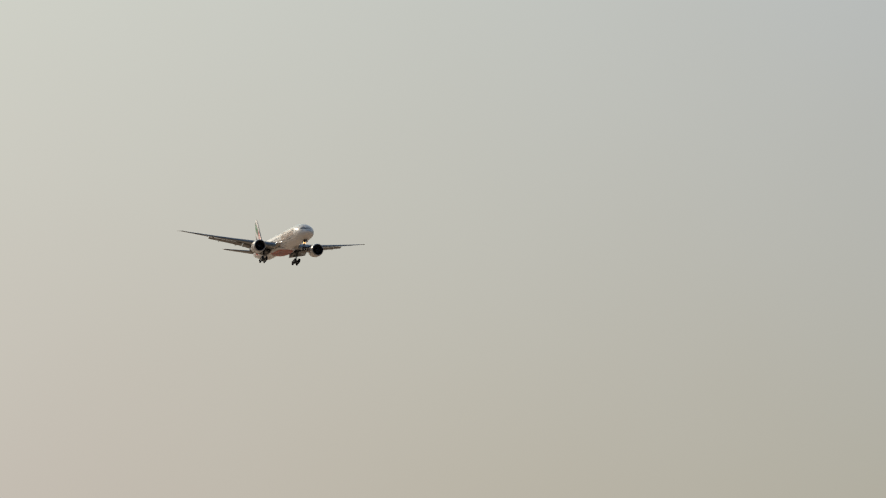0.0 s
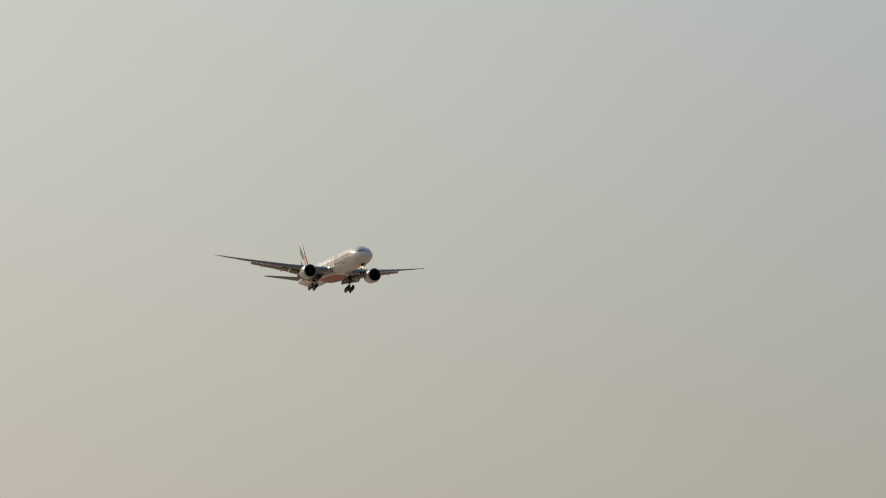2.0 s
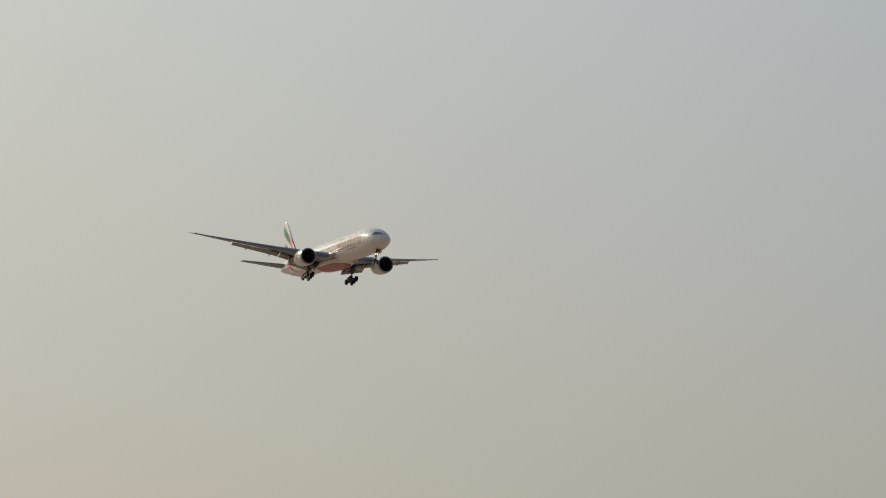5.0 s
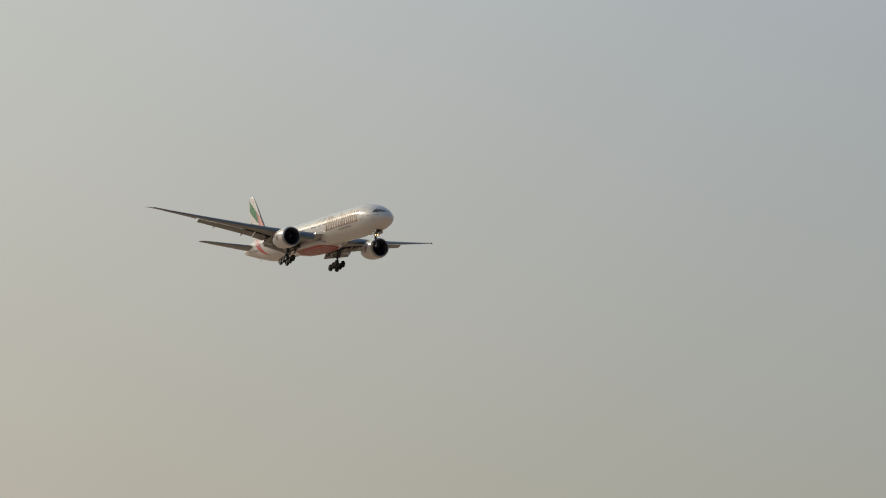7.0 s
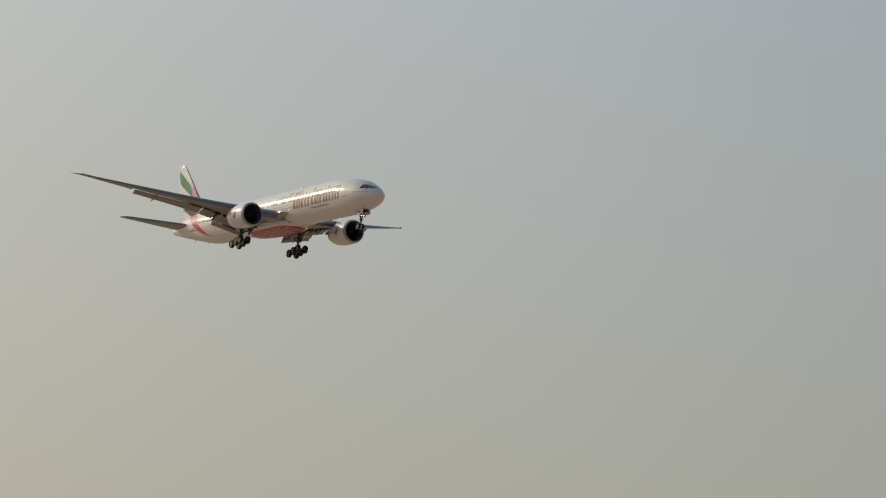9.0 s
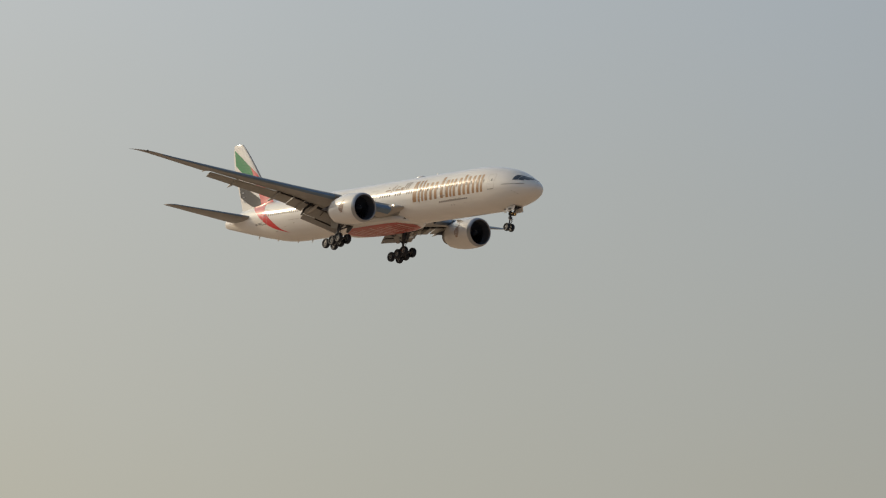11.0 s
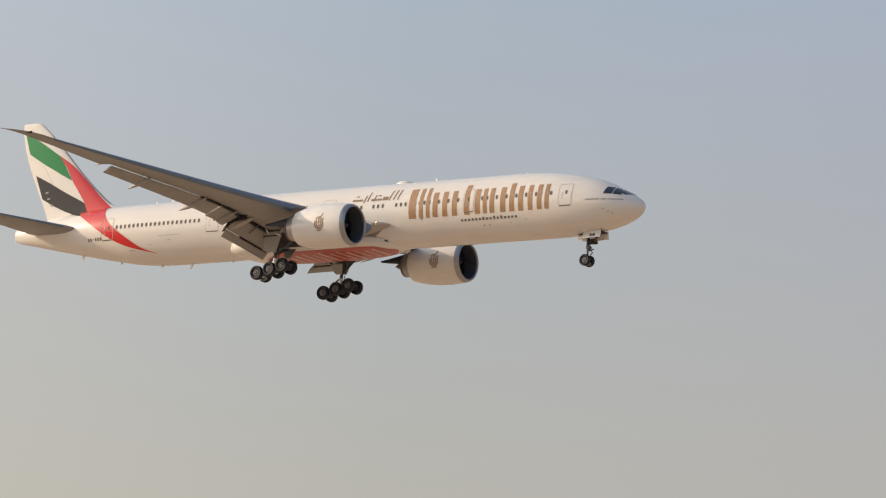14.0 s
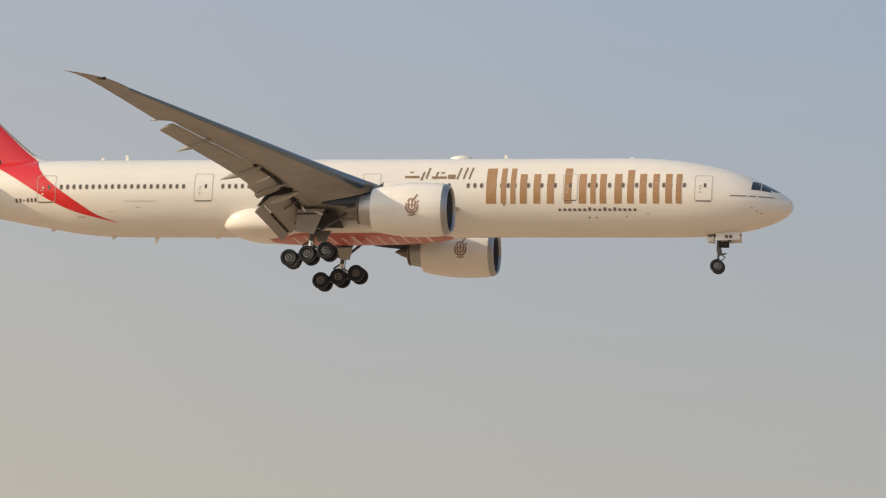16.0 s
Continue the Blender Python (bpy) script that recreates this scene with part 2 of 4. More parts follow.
def hull(s, angle, out=0.0):
    """A point of the hull's skin at a station; angle from the top towards the left, radians."""
    zc, hz, hy = (TOP(s) + BOT(s)) / 2, (TOP(s) - BOT(s)) / 2, WID(s)
    y, z = hy * math.sin(angle), hz * math.cos(angle)
    n = Vector((0, y / max(hy, .01) ** 2, z / max(hz, .01) ** 2)).normalized()
    return Vector((-s + .05 * max(0, 1 - s / 4), y, zc + z)) + n * out


def side_point(s, z, side, out=0.0):
    """A point of the skin at a station and height, on the left (side 1) or right (side -1)."""
    zc, hz = (TOP(s) + BOT(s)) / 2, (TOP(s) - BOT(s)) / 2
    a = math.acos(max(-1, min(1, (z - zc) / hz)))
    return hull(s, a * side, out)


def build_fuselage():
    st = [LENGTH * 0.0002, .04, .1, .2, .35, .5, .7, .95, 1.25, 1.6, 2, 2.5, 3, 3.6, 4.2, 5, 6, 7, 8, 9, 10, 11.5]
    st += [13 + 2 * i for i in range(20)] + [52.5, 54, 55, 56, 57, 58, 59, 60, 61, 62, 63, 64, 65, 66, 67, 68, 69, 70, 71, 72, 72.6, 73, 73.3, 73.4]
    n = 72
    bm = loft([[hull(s, 2 * math.pi * i / n) for i in range(n)] for s in st])
    return part("fuselage", bm, WHITE, airliner, "glossy white fuselage with faint dirt streaks")


fuselage = build_fuselage()


def patch(a, b, n, m, place, bm=None):
    """A thin skin between two edges a(u), b(u) of (station, height), laid on a surface by place(s, z)."""
    bm = bm or bmesh.new()
    rows = []
    for i in range(n + 1):
        p, q = a(i / n), b(i / n)
        rows.append([bm.verts.new(place(p[0] + (q[0] - p[0]) * j / m, p[1] + (q[1] - p[1]) * j / m)) for j in range(m + 1)])
    for r, t in zip(rows, rows[1:]):
        for j in range(m):
            bm.faces.new((r[j], r[j + 1], t[j + 1], t[j]))
    bmesh.ops.recalc_face_normals(bm, faces=bm.faces)
    return bm


def outward(bm, side):
    """Turns a side skin's faces away from the middle."""
    flip = [f for f in bm.faces if f.normal.y * side < 0]
    bmesh.ops.reverse_faces(bm, faces=flip)
    return bm


def bar(s0, s1, z0, z1, side, lean=0.0, out=0.02, bm=None):
    """A plain upright bar on the hull."""
    m = max(2, int((z1 - z0) / 0.25))
    return outward(patch(lambda u: (s0 + (s1 - s0) * u - lean / 2, z0), lambda u: (s0 + (s1 - s0) * u + lean / 2, z1), 2, m,
                         lambda s, z: side_point(s, z, side, out), bm), side)


# ---- lettering as plain bars ----
TITLE = [(23.78, 23.00, -1.0, 1.88), (22.62, 22.20, -1.0, 1.88), (21.85, 21.45, -1.0, 1.88), (21.10, 20.55, -1.0, 1.36), (20.02, 19.48, -1.0, 1.36), (18.95, 18.40, -1.0, 1.36),
         (17.58, 17.00, -1.0, 1.86), (16.42, 15.85, -1.0, 1.36), (15.52, 15.10, -1.0, 1.36), (14.78, 14.28, -1.0, 1.36), (13.62, 13.05, -1.0, 1.36),
         (12.62, 12.10, -1.0, 1.70), (11.65, 11.12, -1.0, 1.36), (10.60, 10.12, -1.0, 1.36), (9.62, 9.12, -1.0, 1.36), (8.80, 8.36, -1.0, 1.36)]
for side in (-1, 1):
    for s0, s1, z0, z1 in TITLE:
        part("title_bar", bar(s0, s1, z0, z1, side), GOLD, fuselage, "gold bar of the airline's title")
    for s0, s1, z0, z1, lean in ((30.35, 29.2, 1.05, 1.25, 0), (29.0, 28.85, .85, 1.6, -.2), (28.6, 28.45, 1.0, 1.95, -.2), (28.2, 27.0, 1.0, 1.2, 0),
                                 (27.9, 27.75, .95, 1.6, -.2), (26.9, 26.3, .98, 1.35, 0), (26.1, 25.95, .95, 1.95, -.25), (25.6, 25.45, .95, 1.98, -.25),
                                 (25.15, 25.0, .95, 1.98, -.25), (30.0, 29.7, 1.5, 1.62, 0), (27.5, 27.2, 1.45, 1.58, 0)):
        part("script_bar", bar(s0, s1, z0, z1, side, lean), BROWN, fuselage, "brown bar of a smaller title")
    for k in range(16):
        s = 18.05 - k * 0.395
        part("address_bar", bar(s, s - 0.22, -1.55, -1.36 + 0.08 * (k in (6, 11, 9)), side), URL, fuselage, "small dark grey bar")
    for k in range(6):
        part("registration_bar", bar(62.35 - k * .33, 62.17 - k * .33, -.72 if k != 2 else -.6, -.42 if k != 2 else -.52, side), URL, fuselage, "dark grey registration bar")
    # cheat line under the cockpit, broken twice
    for s0, s1 in ((4.6, 3.30), (3.15, 2.65), (2.5, 1.30)):
        part("nose_line", bar(s0, s1, -.39, -.32, side), URL, fuselage, "thin dark line below the cockpit")


def build_windows():
    k, w, h = 14, 0.122, 0.178
    z0 = 0.42
    rim, pane = bmesh.new(), bmesh.new()

    def oval(f):
        out = []
        for i in range(k):
            a = 2 * math.pi * i / k
            c, s = math.cos(a), math.sin(a)
            out.append((w * f * math.copysign(abs(c) ** 0.75, c), h * f * math.copysign(abs(s) ** 0.75, s)))
        return out

    def on(x, z, out):
        zz = z0 + z
        y = math.sqrt(3.1 ** 2 - zz ** 2)
        return Vector((x, -y * (1 + out / 3.1), zz * (1 + out / 3.1)))
    loft([[on(x, z, o) for x, z in oval(f)] for f, o in ((1.28, .004), (1.2, .016), (1.0, .018))], cap=False, bm=rim)
    ring = [pane.verts.new(on(x, z, .012)) for x, z in oval(1.05)]
    pane.faces.new(ring)
    outward(rim, -1), outward(pane, -1)
    rim_me, pane_me = link_mesh("window_frame", rim, LINE), link_mesh("pane", pane, SHADE)
    rows = [8.15 + .533 * i for i in range(15)] + [18.3 + .533 * i for i in range(14)] + [26.75 + .533 * i for i in range(3)] + [29.2 + .533 * i for i in range(5)]
    rows += [34.4 + .533 * i for i in range(21)] + [48.28 + .533 * i for i in range(20)]
    for side in (-1, 1):
        for s in rows:
            fix = -side_point(s, z0, 1).y + math.sqrt(3.1 ** 2 - z0 ** 2)
            m = Matrix.Translation((-s, -side * fix if side > 0 else fix, 0)) @ Matrix.Rotation(0, 4, "Z")
            if side > 0:
                m = Matrix.Translation((-s, -fix, 0)) @ Matrix.Rotation(math.pi, 4, "Z")
            w_ob = again("cabin_window", pane_me, fuselage, m)
            again("window_frame", rim_me, w_ob, Matrix())


build_windows()


def build_door(s0, s1, z0, z1, side, skin, lift=0.0):
    """A cabin door: a panel a little proud, its gap all round, and a small pane."""
    panel = outward(patch(lambda u: (s0 + (s1 - s0) * u, z0), lambda u: (s0 + (s1 - s0) * u, z1), 4, 8, lambda s, z: side_point(s, z, side, .010)), side)
    door = part("cabin_door", panel, skin, fuselage, "white cabin door with a grey outline")
    bm = bmesh.new()
    g, r = 0.042, 0.16

    def outline(grow):
        pts = []
        for cx, cz, a0 in ((s1 - r, z1 - r, 0), (s0 + r, z1 - r, 90), (s0 + r, z0 + r, 180), (s1 - r, z0 + r, 270)):
            for q in range(5):
                a = radians(a0 + q * 22.5)
                pts.append((cx + (r + grow) * math.cos(a), cz + (r + grow) * math.sin(a)))
        return pts
    # straight runs are cut finely so that the strip follows the skin
    def fine(pts):
        out = []
        for p, q in zip(pts, pts[1:] + pts[:1]):
            k = max(1, int(math.hypot(q[0] - p[0], q[1] - p[1]) / .2))
            out += [(p[0] + (q[0] - p[0]) * i / k, p[1] + (q[1] - p[1]) * i / k) for i in range(k)]
        return out
    inner = fine(outline(0))
    c = ((s0 + s1) / 2, (z0 + z1) / 2)
    outer = []
    for p in inner:
        d = Vector((p[0] - c[0], p[1] - c[1]))
        outer.append((p[0] + g * math.copysign(min(1, abs(d.x) / ((s1 - s0) / 2 - .02)) ** 6, d.x), p[1] + g * math.copysign(min(1, abs(d.y) / ((z1 - z0) / 2 - .02)) ** 6, d.y)))
    rings = [[side_point(s, z, side, .022 + lift) for s, z in q] for q in (inner, outer)]
    bm = outward(loft(rings, cap=False), side)
    part("door_gap", bm, LINE, door, "grey door outline")
    zc = .42 if z1 > .6 else z1 - .3
    part("door_pane", bar(s0 + .42, s0 + .62, zc - .17, zc + .17, side, out=.024 + lift), SHADE, door)
    part("door_handle", bar(s1 - .5, s1 - .25, zc - .30, zc - .24, side, out=.026 + lift), LINE, door)
    pale = WHITE if lift else LINE
    for k, (u, w, v) in enumerate(((.62, .16, -.02), (.62, .20, -.12), (.66, .12, -.52), (.64, .18, -.60))):
        u0 = s0 + (s1 - s0) * u
        part("door_label", bar(u0, u0 + w, zc + v, zc + v + .05, side, out=.026 + lift), pale, door)
    part("door_sill", bar(s0 + .05, s1 - .05, z0 - .10, z0 - .03, side, out=.024), STEEL, door, "dark metal door sill")
    return door


for side in (-1, 1):
    build_door(6.03, 7.30, -.75, 1.22, side, WHITE)
    build_door(16.57, 17.66, -.70, 1.35, side, WHITE)
    build_door(32.31, 33.67, -.2, 1.41, side, WHITE)
    build_door(45.92, 47.36, -.68, 1.45, side, WHITE)

# ---- flag on the fin and the sweep down the hull ----
FIN_LE = curve([2.0, 2.95, 3.34, 4.58, 12.0, 12.45], [58.2, 60.2, 61.2, 62.9, 70.65, 71.25])
FIN_TE = curve([2.0, 12.3, 12.45], [69.45, 73.42, 73.38])


def half_thickness(u):
    return 5 * (.2969 * math.sqrt(max(u, 0)) - .126 * u - .3516 * u**2 + .2843 * u**3 - .1036 * u**4)


def fin_y(s, z):
    a, b = FIN_LE(z), FIN_TE(z)
    u = min(max((s - a) / (b - a), 0.0), 1.0)
    return half_thickness(u) * (b - a) * 0.095 * (0.75 if z > 12.4 else 1)


def fin_skin(name, u0, u1, mat, label):
    rings = []
    for z in [2.0, 2.6, 3.1, 3.3, 3.6, 4.0, 4.5, 5.5, 7, 8.5, 10, 11.3, 12.1, 12.32, 12.45]:
        a, b = FIN_LE(z), FIN_TE(z)
        us = [u0 + (u1 - u0) * (1 - math.cos(math.pi * i / 16)) / 2 for i in range(17)]
        right = [Vector((-(a + (b - a) * u), -fin_y(a + (b - a) * u, z) - .004, z)) for u in us]
        rings.append(right + [Vector((p.x, -p.y, z)) for p in right[::-1]])
    return part(name, loft(rings), mat, airliner, label)


fin = fin_skin("fin", 0.0, 0.66, WHITE, "tall swept white tail fin")
rudder = fin_skin("rudder", 0.664, 1.0, WHITE, "white rudder under the flag's bands")
# small actuator bumps on both flanks of the rudder
for side in (-1, 1):
    for s0, z0 in ((69.75, 5.15), (69.45, 4.50), (69.15, 3.85)):
        y0 = side * (fin_y(s0, z0) + .02)
        part("actuator_bump", tube([(-s0 + .22, y0, z0 + .02), (-s0, y0 + side * .05, z0), (-s0 - .22, y0, z0 - .02)], [.03, .10, .02], 8), WHITE, rudder, "small pale actuator bump")
# grey leading edge of the fin
rings = []
for z in [3.5, 3.8, 4.3, 5.5, 7, 8.5, 10, 11.3, 12.1, 12.4]:
    a, b = FIN_LE(z), FIN_TE(z)
    us = [0, .004, .012, .025]
    right = [Vector((-(a + (b - a) * u) + .012, -fin_y(a + (b - a) * u, z) - .012, z)) for u in us]
    rings.append([Vector((p.x, -p.y, z)) for p in right[:0:-1]] + right)
part("leading_edge", loft(rings, close=False), LINE, fin, "thin grey leading edge")


def edge(points):
    """A smooth edge through (station, height) points, by 0 to 1."""
    k = [i / (len(points) - 1) for i in range(len(points))]
    fs, fz = curve(k, [p[0] for p in points]), curve(k, [p[1] for p in points])
    return lambda u: (fs(u), fz(u))


GREEN_UP = [(73.2, 11.75), (71.54, 10.80), (69.83, 9.75), (68.13, 8.70)]
GREEN_LOW = [(72.35, 9.30), (71.0, 8.50), (68.96, 7.40), (66.50, 6.12)]
RED_L = [(68.35, 8.86), (67.26, 7.44), (66.47, 6.16), (65.45, 4.78), (64.68, 3.72), (64.15, 2.55)]
RED_R = [(68.35, 8.86), (66.60, 7.72), (65.12, 6.42), (63.66, 5.05), (62.50, 3.98), (61.1, 2.9)]
BLACK_UP = [(71.42, 7.05), (69.31, 6.05), (67.39, 5.05), (65.72, 4.25), (64.62, 3.70)]
BLACK_LOW = [(70.40, 4.55), (68.67, 3.67), (66.76, 2.88), (65.3, 2.45), (64.15, 2.45)]
SWEEP_UP = [(61.2, 3.2), (60.95, 2.75), (60.5, 1.99), (59.75, 1.15), (58.44, .12), (56.87, -.92), (55.46, -1.76), (53.85, -2.30)]
SWEEP_LOW = [(64.9, 3.2), (64.3, 2.30), (63.3, 1.72), (62.2, 1.08), (60.9, .28), (59.3, -.66), (57.3, -1.50), (53.85, -2.32)]
FOOT_UP = [(64.95, 3.2), (64.6, 2.7), (64.15, 2.15)]
FOOT_LOW = [(66.6, 3.2), (65.5, 2.45), (64.15, 2.12)]
for side in (-1, 1):
    def on_fin(s, z, out=.02):
        return Vector((-s, side * (fin_y(s, z) + out), z))
    for name, a, b, mat, label in (("green_band", GREEN_UP, GREEN_LOW, GREEN, "green band of the flag"), ("red_band", RED_L, RED_R, RED, "red band of the flag"),
                                   ("black_band", BLACK_UP, BLACK_LOW, BLACK, "black band of the flag")):
        lift = .026 if name == "red_band" else .02
        part(name, outward(patch(edge(a), edge(b), 24, 10, lambda s, z: on_fin(s, z, lift)), side), mat, fin, label)
    part("red_sweep", outward(patch(edge(SWEEP_UP), edge(SWEEP_LOW), 36, 8, lambda s, z: side_point(s, min(z, TOP(s) - .02), side, .03)), side), RED, fuselage, "red sweep curving down the white rear hull")
    part("black_foot", outward(patch(edge(FOOT_UP), edge(FOOT_LOW), 12, 5, lambda s, z: side_point(s, min(z, TOP(s) - .02), side, .024)), side), BLACK, fuselage, "foot of the black band on the hull")
    build_door(58.92, 60.42, -.70, 1.35, side, WHITE, .02)
    for s0, s1, z0, z1 in ((50.6, 53.2, -.77, -.73), (56.4, 57.2, -1.95, -1.87), (51.8, 52.2, -1.25, -1.18), (54.0, 54.6, -1.55, -1.52)):
        part("panel_line", bar(s0, s1, z0, z1, side), LINE, fuselage)
    for s0, s1, z0, z1 in ((15.55, 15.7, -2.05, -1.95), (15.0, 15.12, -2.05, -1.95), (12.6, 12.75, -1.95, -1.9), (2.9, 3.05, -1.25, -1.2), (2.5, 2.65, -1.45, -1.4), (2.2, 2.35, -1.6, -1.55), (10.9, 11.1, -1.75, -1.72), (22.3, 22.42, -1.15, -1.0)):
        part("hull_port", bar(s0, s1, z0, z1, side), URL, fuselage, "small dark port in the skin")

# ---- cockpit glazing ----
for side in (-1, 1):
    def skin(s, a):
        return hull(s, side * a, .018)

    def pane_patch(lo, hi, n=6, m=4):
        return outward(patch(lo, hi, n, m, lambda s, z: side_point(s, min(z, TOP(s) - .004), side, .018)), side)
    part("cockpit_pane", pane_patch(lambda u: (3.05 - .70 * u, .20 - .02 * u), lambda u: (2.98 - .58 * u, .95 - .05 * u)), GLASS, fuselage, "dark cockpit side window")
    part("cockpit_pane", pane_patch(lambda u: (2.28 - .72 * u, .17 - .07 * u), lambda u: (2.33 - .36 * u, .88 - .10 * u)), GLASS, fuselage, "dark cockpit side window")
    rows, bm = [], bmesh.new()
    for i in range(9):
        a = radians(3 + 41 * i / 8)
        lo, hi = .94 + .06 * i / 8, 1.80 + .0 * i / 8
        rows.append([bm.verts.new(skin(lo + (hi - lo) * j / 4 + .30 * (i / 8) ** 2, a)) for j in range(5)])
    for r, t in zip(rows, rows[1:]):
        for j in range(4):
            bm.faces.new((r[j], r[j + 1], t[j + 1], t[j]))
    bmesh.ops.recalc_face_normals(bm, faces=bm.faces)
    bmesh.ops.reverse_faces(bm, faces=[f for f in bm.faces if f.normal.z < 0])
    part("windscreen", bm, GLASS, fuselage, "dark cockpit windscreen")

# ---- belly fairing, its red panel and pale bars ----
FAIR_W = curve([25.6, 26.6, 28.2, 31, 36, 40, 42.8, 44.4, 45.1], [.5, 1.4, 2.55, 3.40, 3.62, 3.58, 3.35, 2.75, 1.9])
FAIR_B = curve([25.6, 26.6, 28.2, 31, 36, 40, 42.8, 44.4, 45.1], [-3.14, -3.18, -3.26, -3.38, -3.45, -3.46, -3.40, -3.12, -2.8])
FAIR_T = curve([25.6, 28.2, 36, 40, 41.5, 43, 44.4, 45.1], [-2.6, -2.0, -1.9, -1.5, -1.1, -1.05, -1.5, -2.1])


def fairing_point(s, a, out=0.0):
    """a: from straight down towards the left."""
    t, b, w = FAIR_T(s), FAIR_B(s), FAIR_W(s)
    zc = (t + b) / 2
    p = 3.2
    c, q = math.cos(a), math.sin(a)
    k = (abs(c) ** p + abs(q) ** p) ** (-1 / p)
    v = Vector((0, w * q * k, -(t - b) / 2 * c * k))
    n = Vector((0, q, -c))
    return Vector((-s, 0, zc)) + v + n * out


st = [25.6, 26.1, 26.6, 27.3, 28.2, 29, 31, 33.5, 36, 38, 40, 41.2, 42.2, 43.0, 43.8, 44.4, 44.8, 45.1]
fairing = part("belly_fairing", loft([[fairing_point(s, 2 * math.pi * i / 48) for i in range(48)] for s in st]), WHITE, airliner, "white wing-to-body fairing under the hull")


def belly_skin(s0, s1, a0, a1, out, n=30, m=16):
    bm = bmesh.new()
    rows = [[bm.verts.new(fairing_point(s0 + (s1 - s0) * i / n, a0(i / n) + (a1(i / n) - a0(i / n)) * j / m, out)) for j in range(m + 1)] for i in range(n + 1)]
    for r, t in zip(rows, rows[1:]):
        for j in range(m):
            bm.faces.new((r[j], r[j + 1], t[j + 1], t[j]))
    bmesh.ops.recalc_face_normals(bm, faces=bm.faces)
    bmesh.ops.reverse_faces(bm, faces=[f for f in bm.faces if f.normal.z > 0])
    return bm


def taper(u):
    return radians(44) * min(1, .25 + 4 * u, .25 + 9 * (1 - u))


part("belly_panel", belly_skin(26.9, 41.6, lambda u: -taper(1 - u), lambda u: taper(1 - u), .02), BELLY, fairing, "red belly panel")
for k in range(12):
    s = 28.6 + k * 0.98
    part("belly_bar", belly_skin(s, s + (.22 if k % 3 else .34), lambda u: radians(-30 + 6 * (k % 2)), lambda u: radians(30 - 6 * (k % 3)), .035, 2, 10), BAR, fairing, "pale bar on the red belly")

# ---- wings ----
LE = curve([0, 3.1, 10.57, 19.4, 26.1, 29.2, 30.2, 31.0, 31.7, 32.1], [25.2, 27.35, 32.5, 38.5, 43.4, 45.80, 46.45, 47.38, 48.62, 49.65])
TE = curve([0, 3.1, 10.5, 22.55, 29.2, 31.0, 31.7, 32.1], [41.0, 40.9, 40.75, 45.22, 47.82, 48.74, 49.30, 49.80])


def wing_z(y):
    s = (y - 3.1) / 28.9
    return -1.45 + 5.05 * (.72 * s + .28 * s * abs(s))


def wing_twist(y):
    return radians(max(-2.8, 3.6 - 6.4 * (y - 3.1) / 18))


def wing_point(y, u, h):
    """y outboard, u along the chord from the leading edge, h: height over the chord line in chords."""
    a, c, w = LE(y), TE(y) - LE(y), wing_twist(y)
    x, z = u * c, h * c
    return Vector((-(a + x * math.cos(w) + z * math.sin(w)), y, wing_z(y) - x * math.sin(w) + z * math.cos(w)))


def thick(y):
    return 0.125 - 0.03 * min(1, max(0, (y - 3) / 20)) - (0.035 * max(0, (y - 29) / 3))


def section(y, u0, u1, n=14, camber=.018, out=0.0):
    """The outline of a wing's slice between two chord fractions: back along the top, forward along the bottom."""
    us = [u0 + (u1 - u0) * (1 - math.cos(math.pi * i / n)) / 2 for i in range(n + 1)]
    t, c = thick(y), TE(y) - LE(y)
    mid = lambda u: camber * 4 * u * (1 - u) - .012 * u**3
    up = [wing_point(y, u, mid(u) + half_thickness(u) * t * .95 + out / c) for u in us]
    low = [wing_point(y, u, mid(u) - half_thickness(u) * t * .95 - .0004 - out / c) for u in us]
    return up + low[::-1]


def mirrored(p, side):
    return Vector((p.x, p.y * side, p.z))


def wing_piece(ys, u0, u1, side, n=14, out=0.0):
    k0 = u0 if callable(u0) else (lambda y: u0)
    k1 = u1 if callable(u1) else (lambda y: u1)
    return loft([[mirrored(p, side) for p in section(y, k0(y), k1(y), n, out=out)] for y in ys])


def rear(y):
    """Where the fixed wing ends ahead of the flaps."""
    return 0.765 if y < 10.5 else 0.735


def flap_piece(y0, y1, side, chord, drop, down, back=0.0, span=8):
    """A flap: a cambered blade behind the wing's rear edge, turned down about its own nose. Lengths in metres along the chord."""
    rings = []
    for i in range(span + 1):
        y = y0 + (y1 - y0) * i / span
        c = chord(y)
        hinge = wing_point(y, rear(y), -.012)
        hx, hz = hinge.x - back, hinge.z - drop
        a = radians(down) + wing_twist(y)
        ring = []
        us = [(1 - math.cos(math.pi * k / 10)) / 2 for k in range(11)]
        for sgn, seq in ((1, us), (-1, us[::-1])):
            for u in seq:
                h = sgn * half_thickness(u) * .13 * c + .03 * c * math.sin(math.pi * u) - (0 if sgn > 0 else .004)
                ring.append(mirrored(Vector((hx - (u * c * math.cos(a) + h * math.sin(a)), y, hz - u * c * math.sin(a) + h * math.cos(a))), side))
        rings.append(ring)
    return loft(rings)


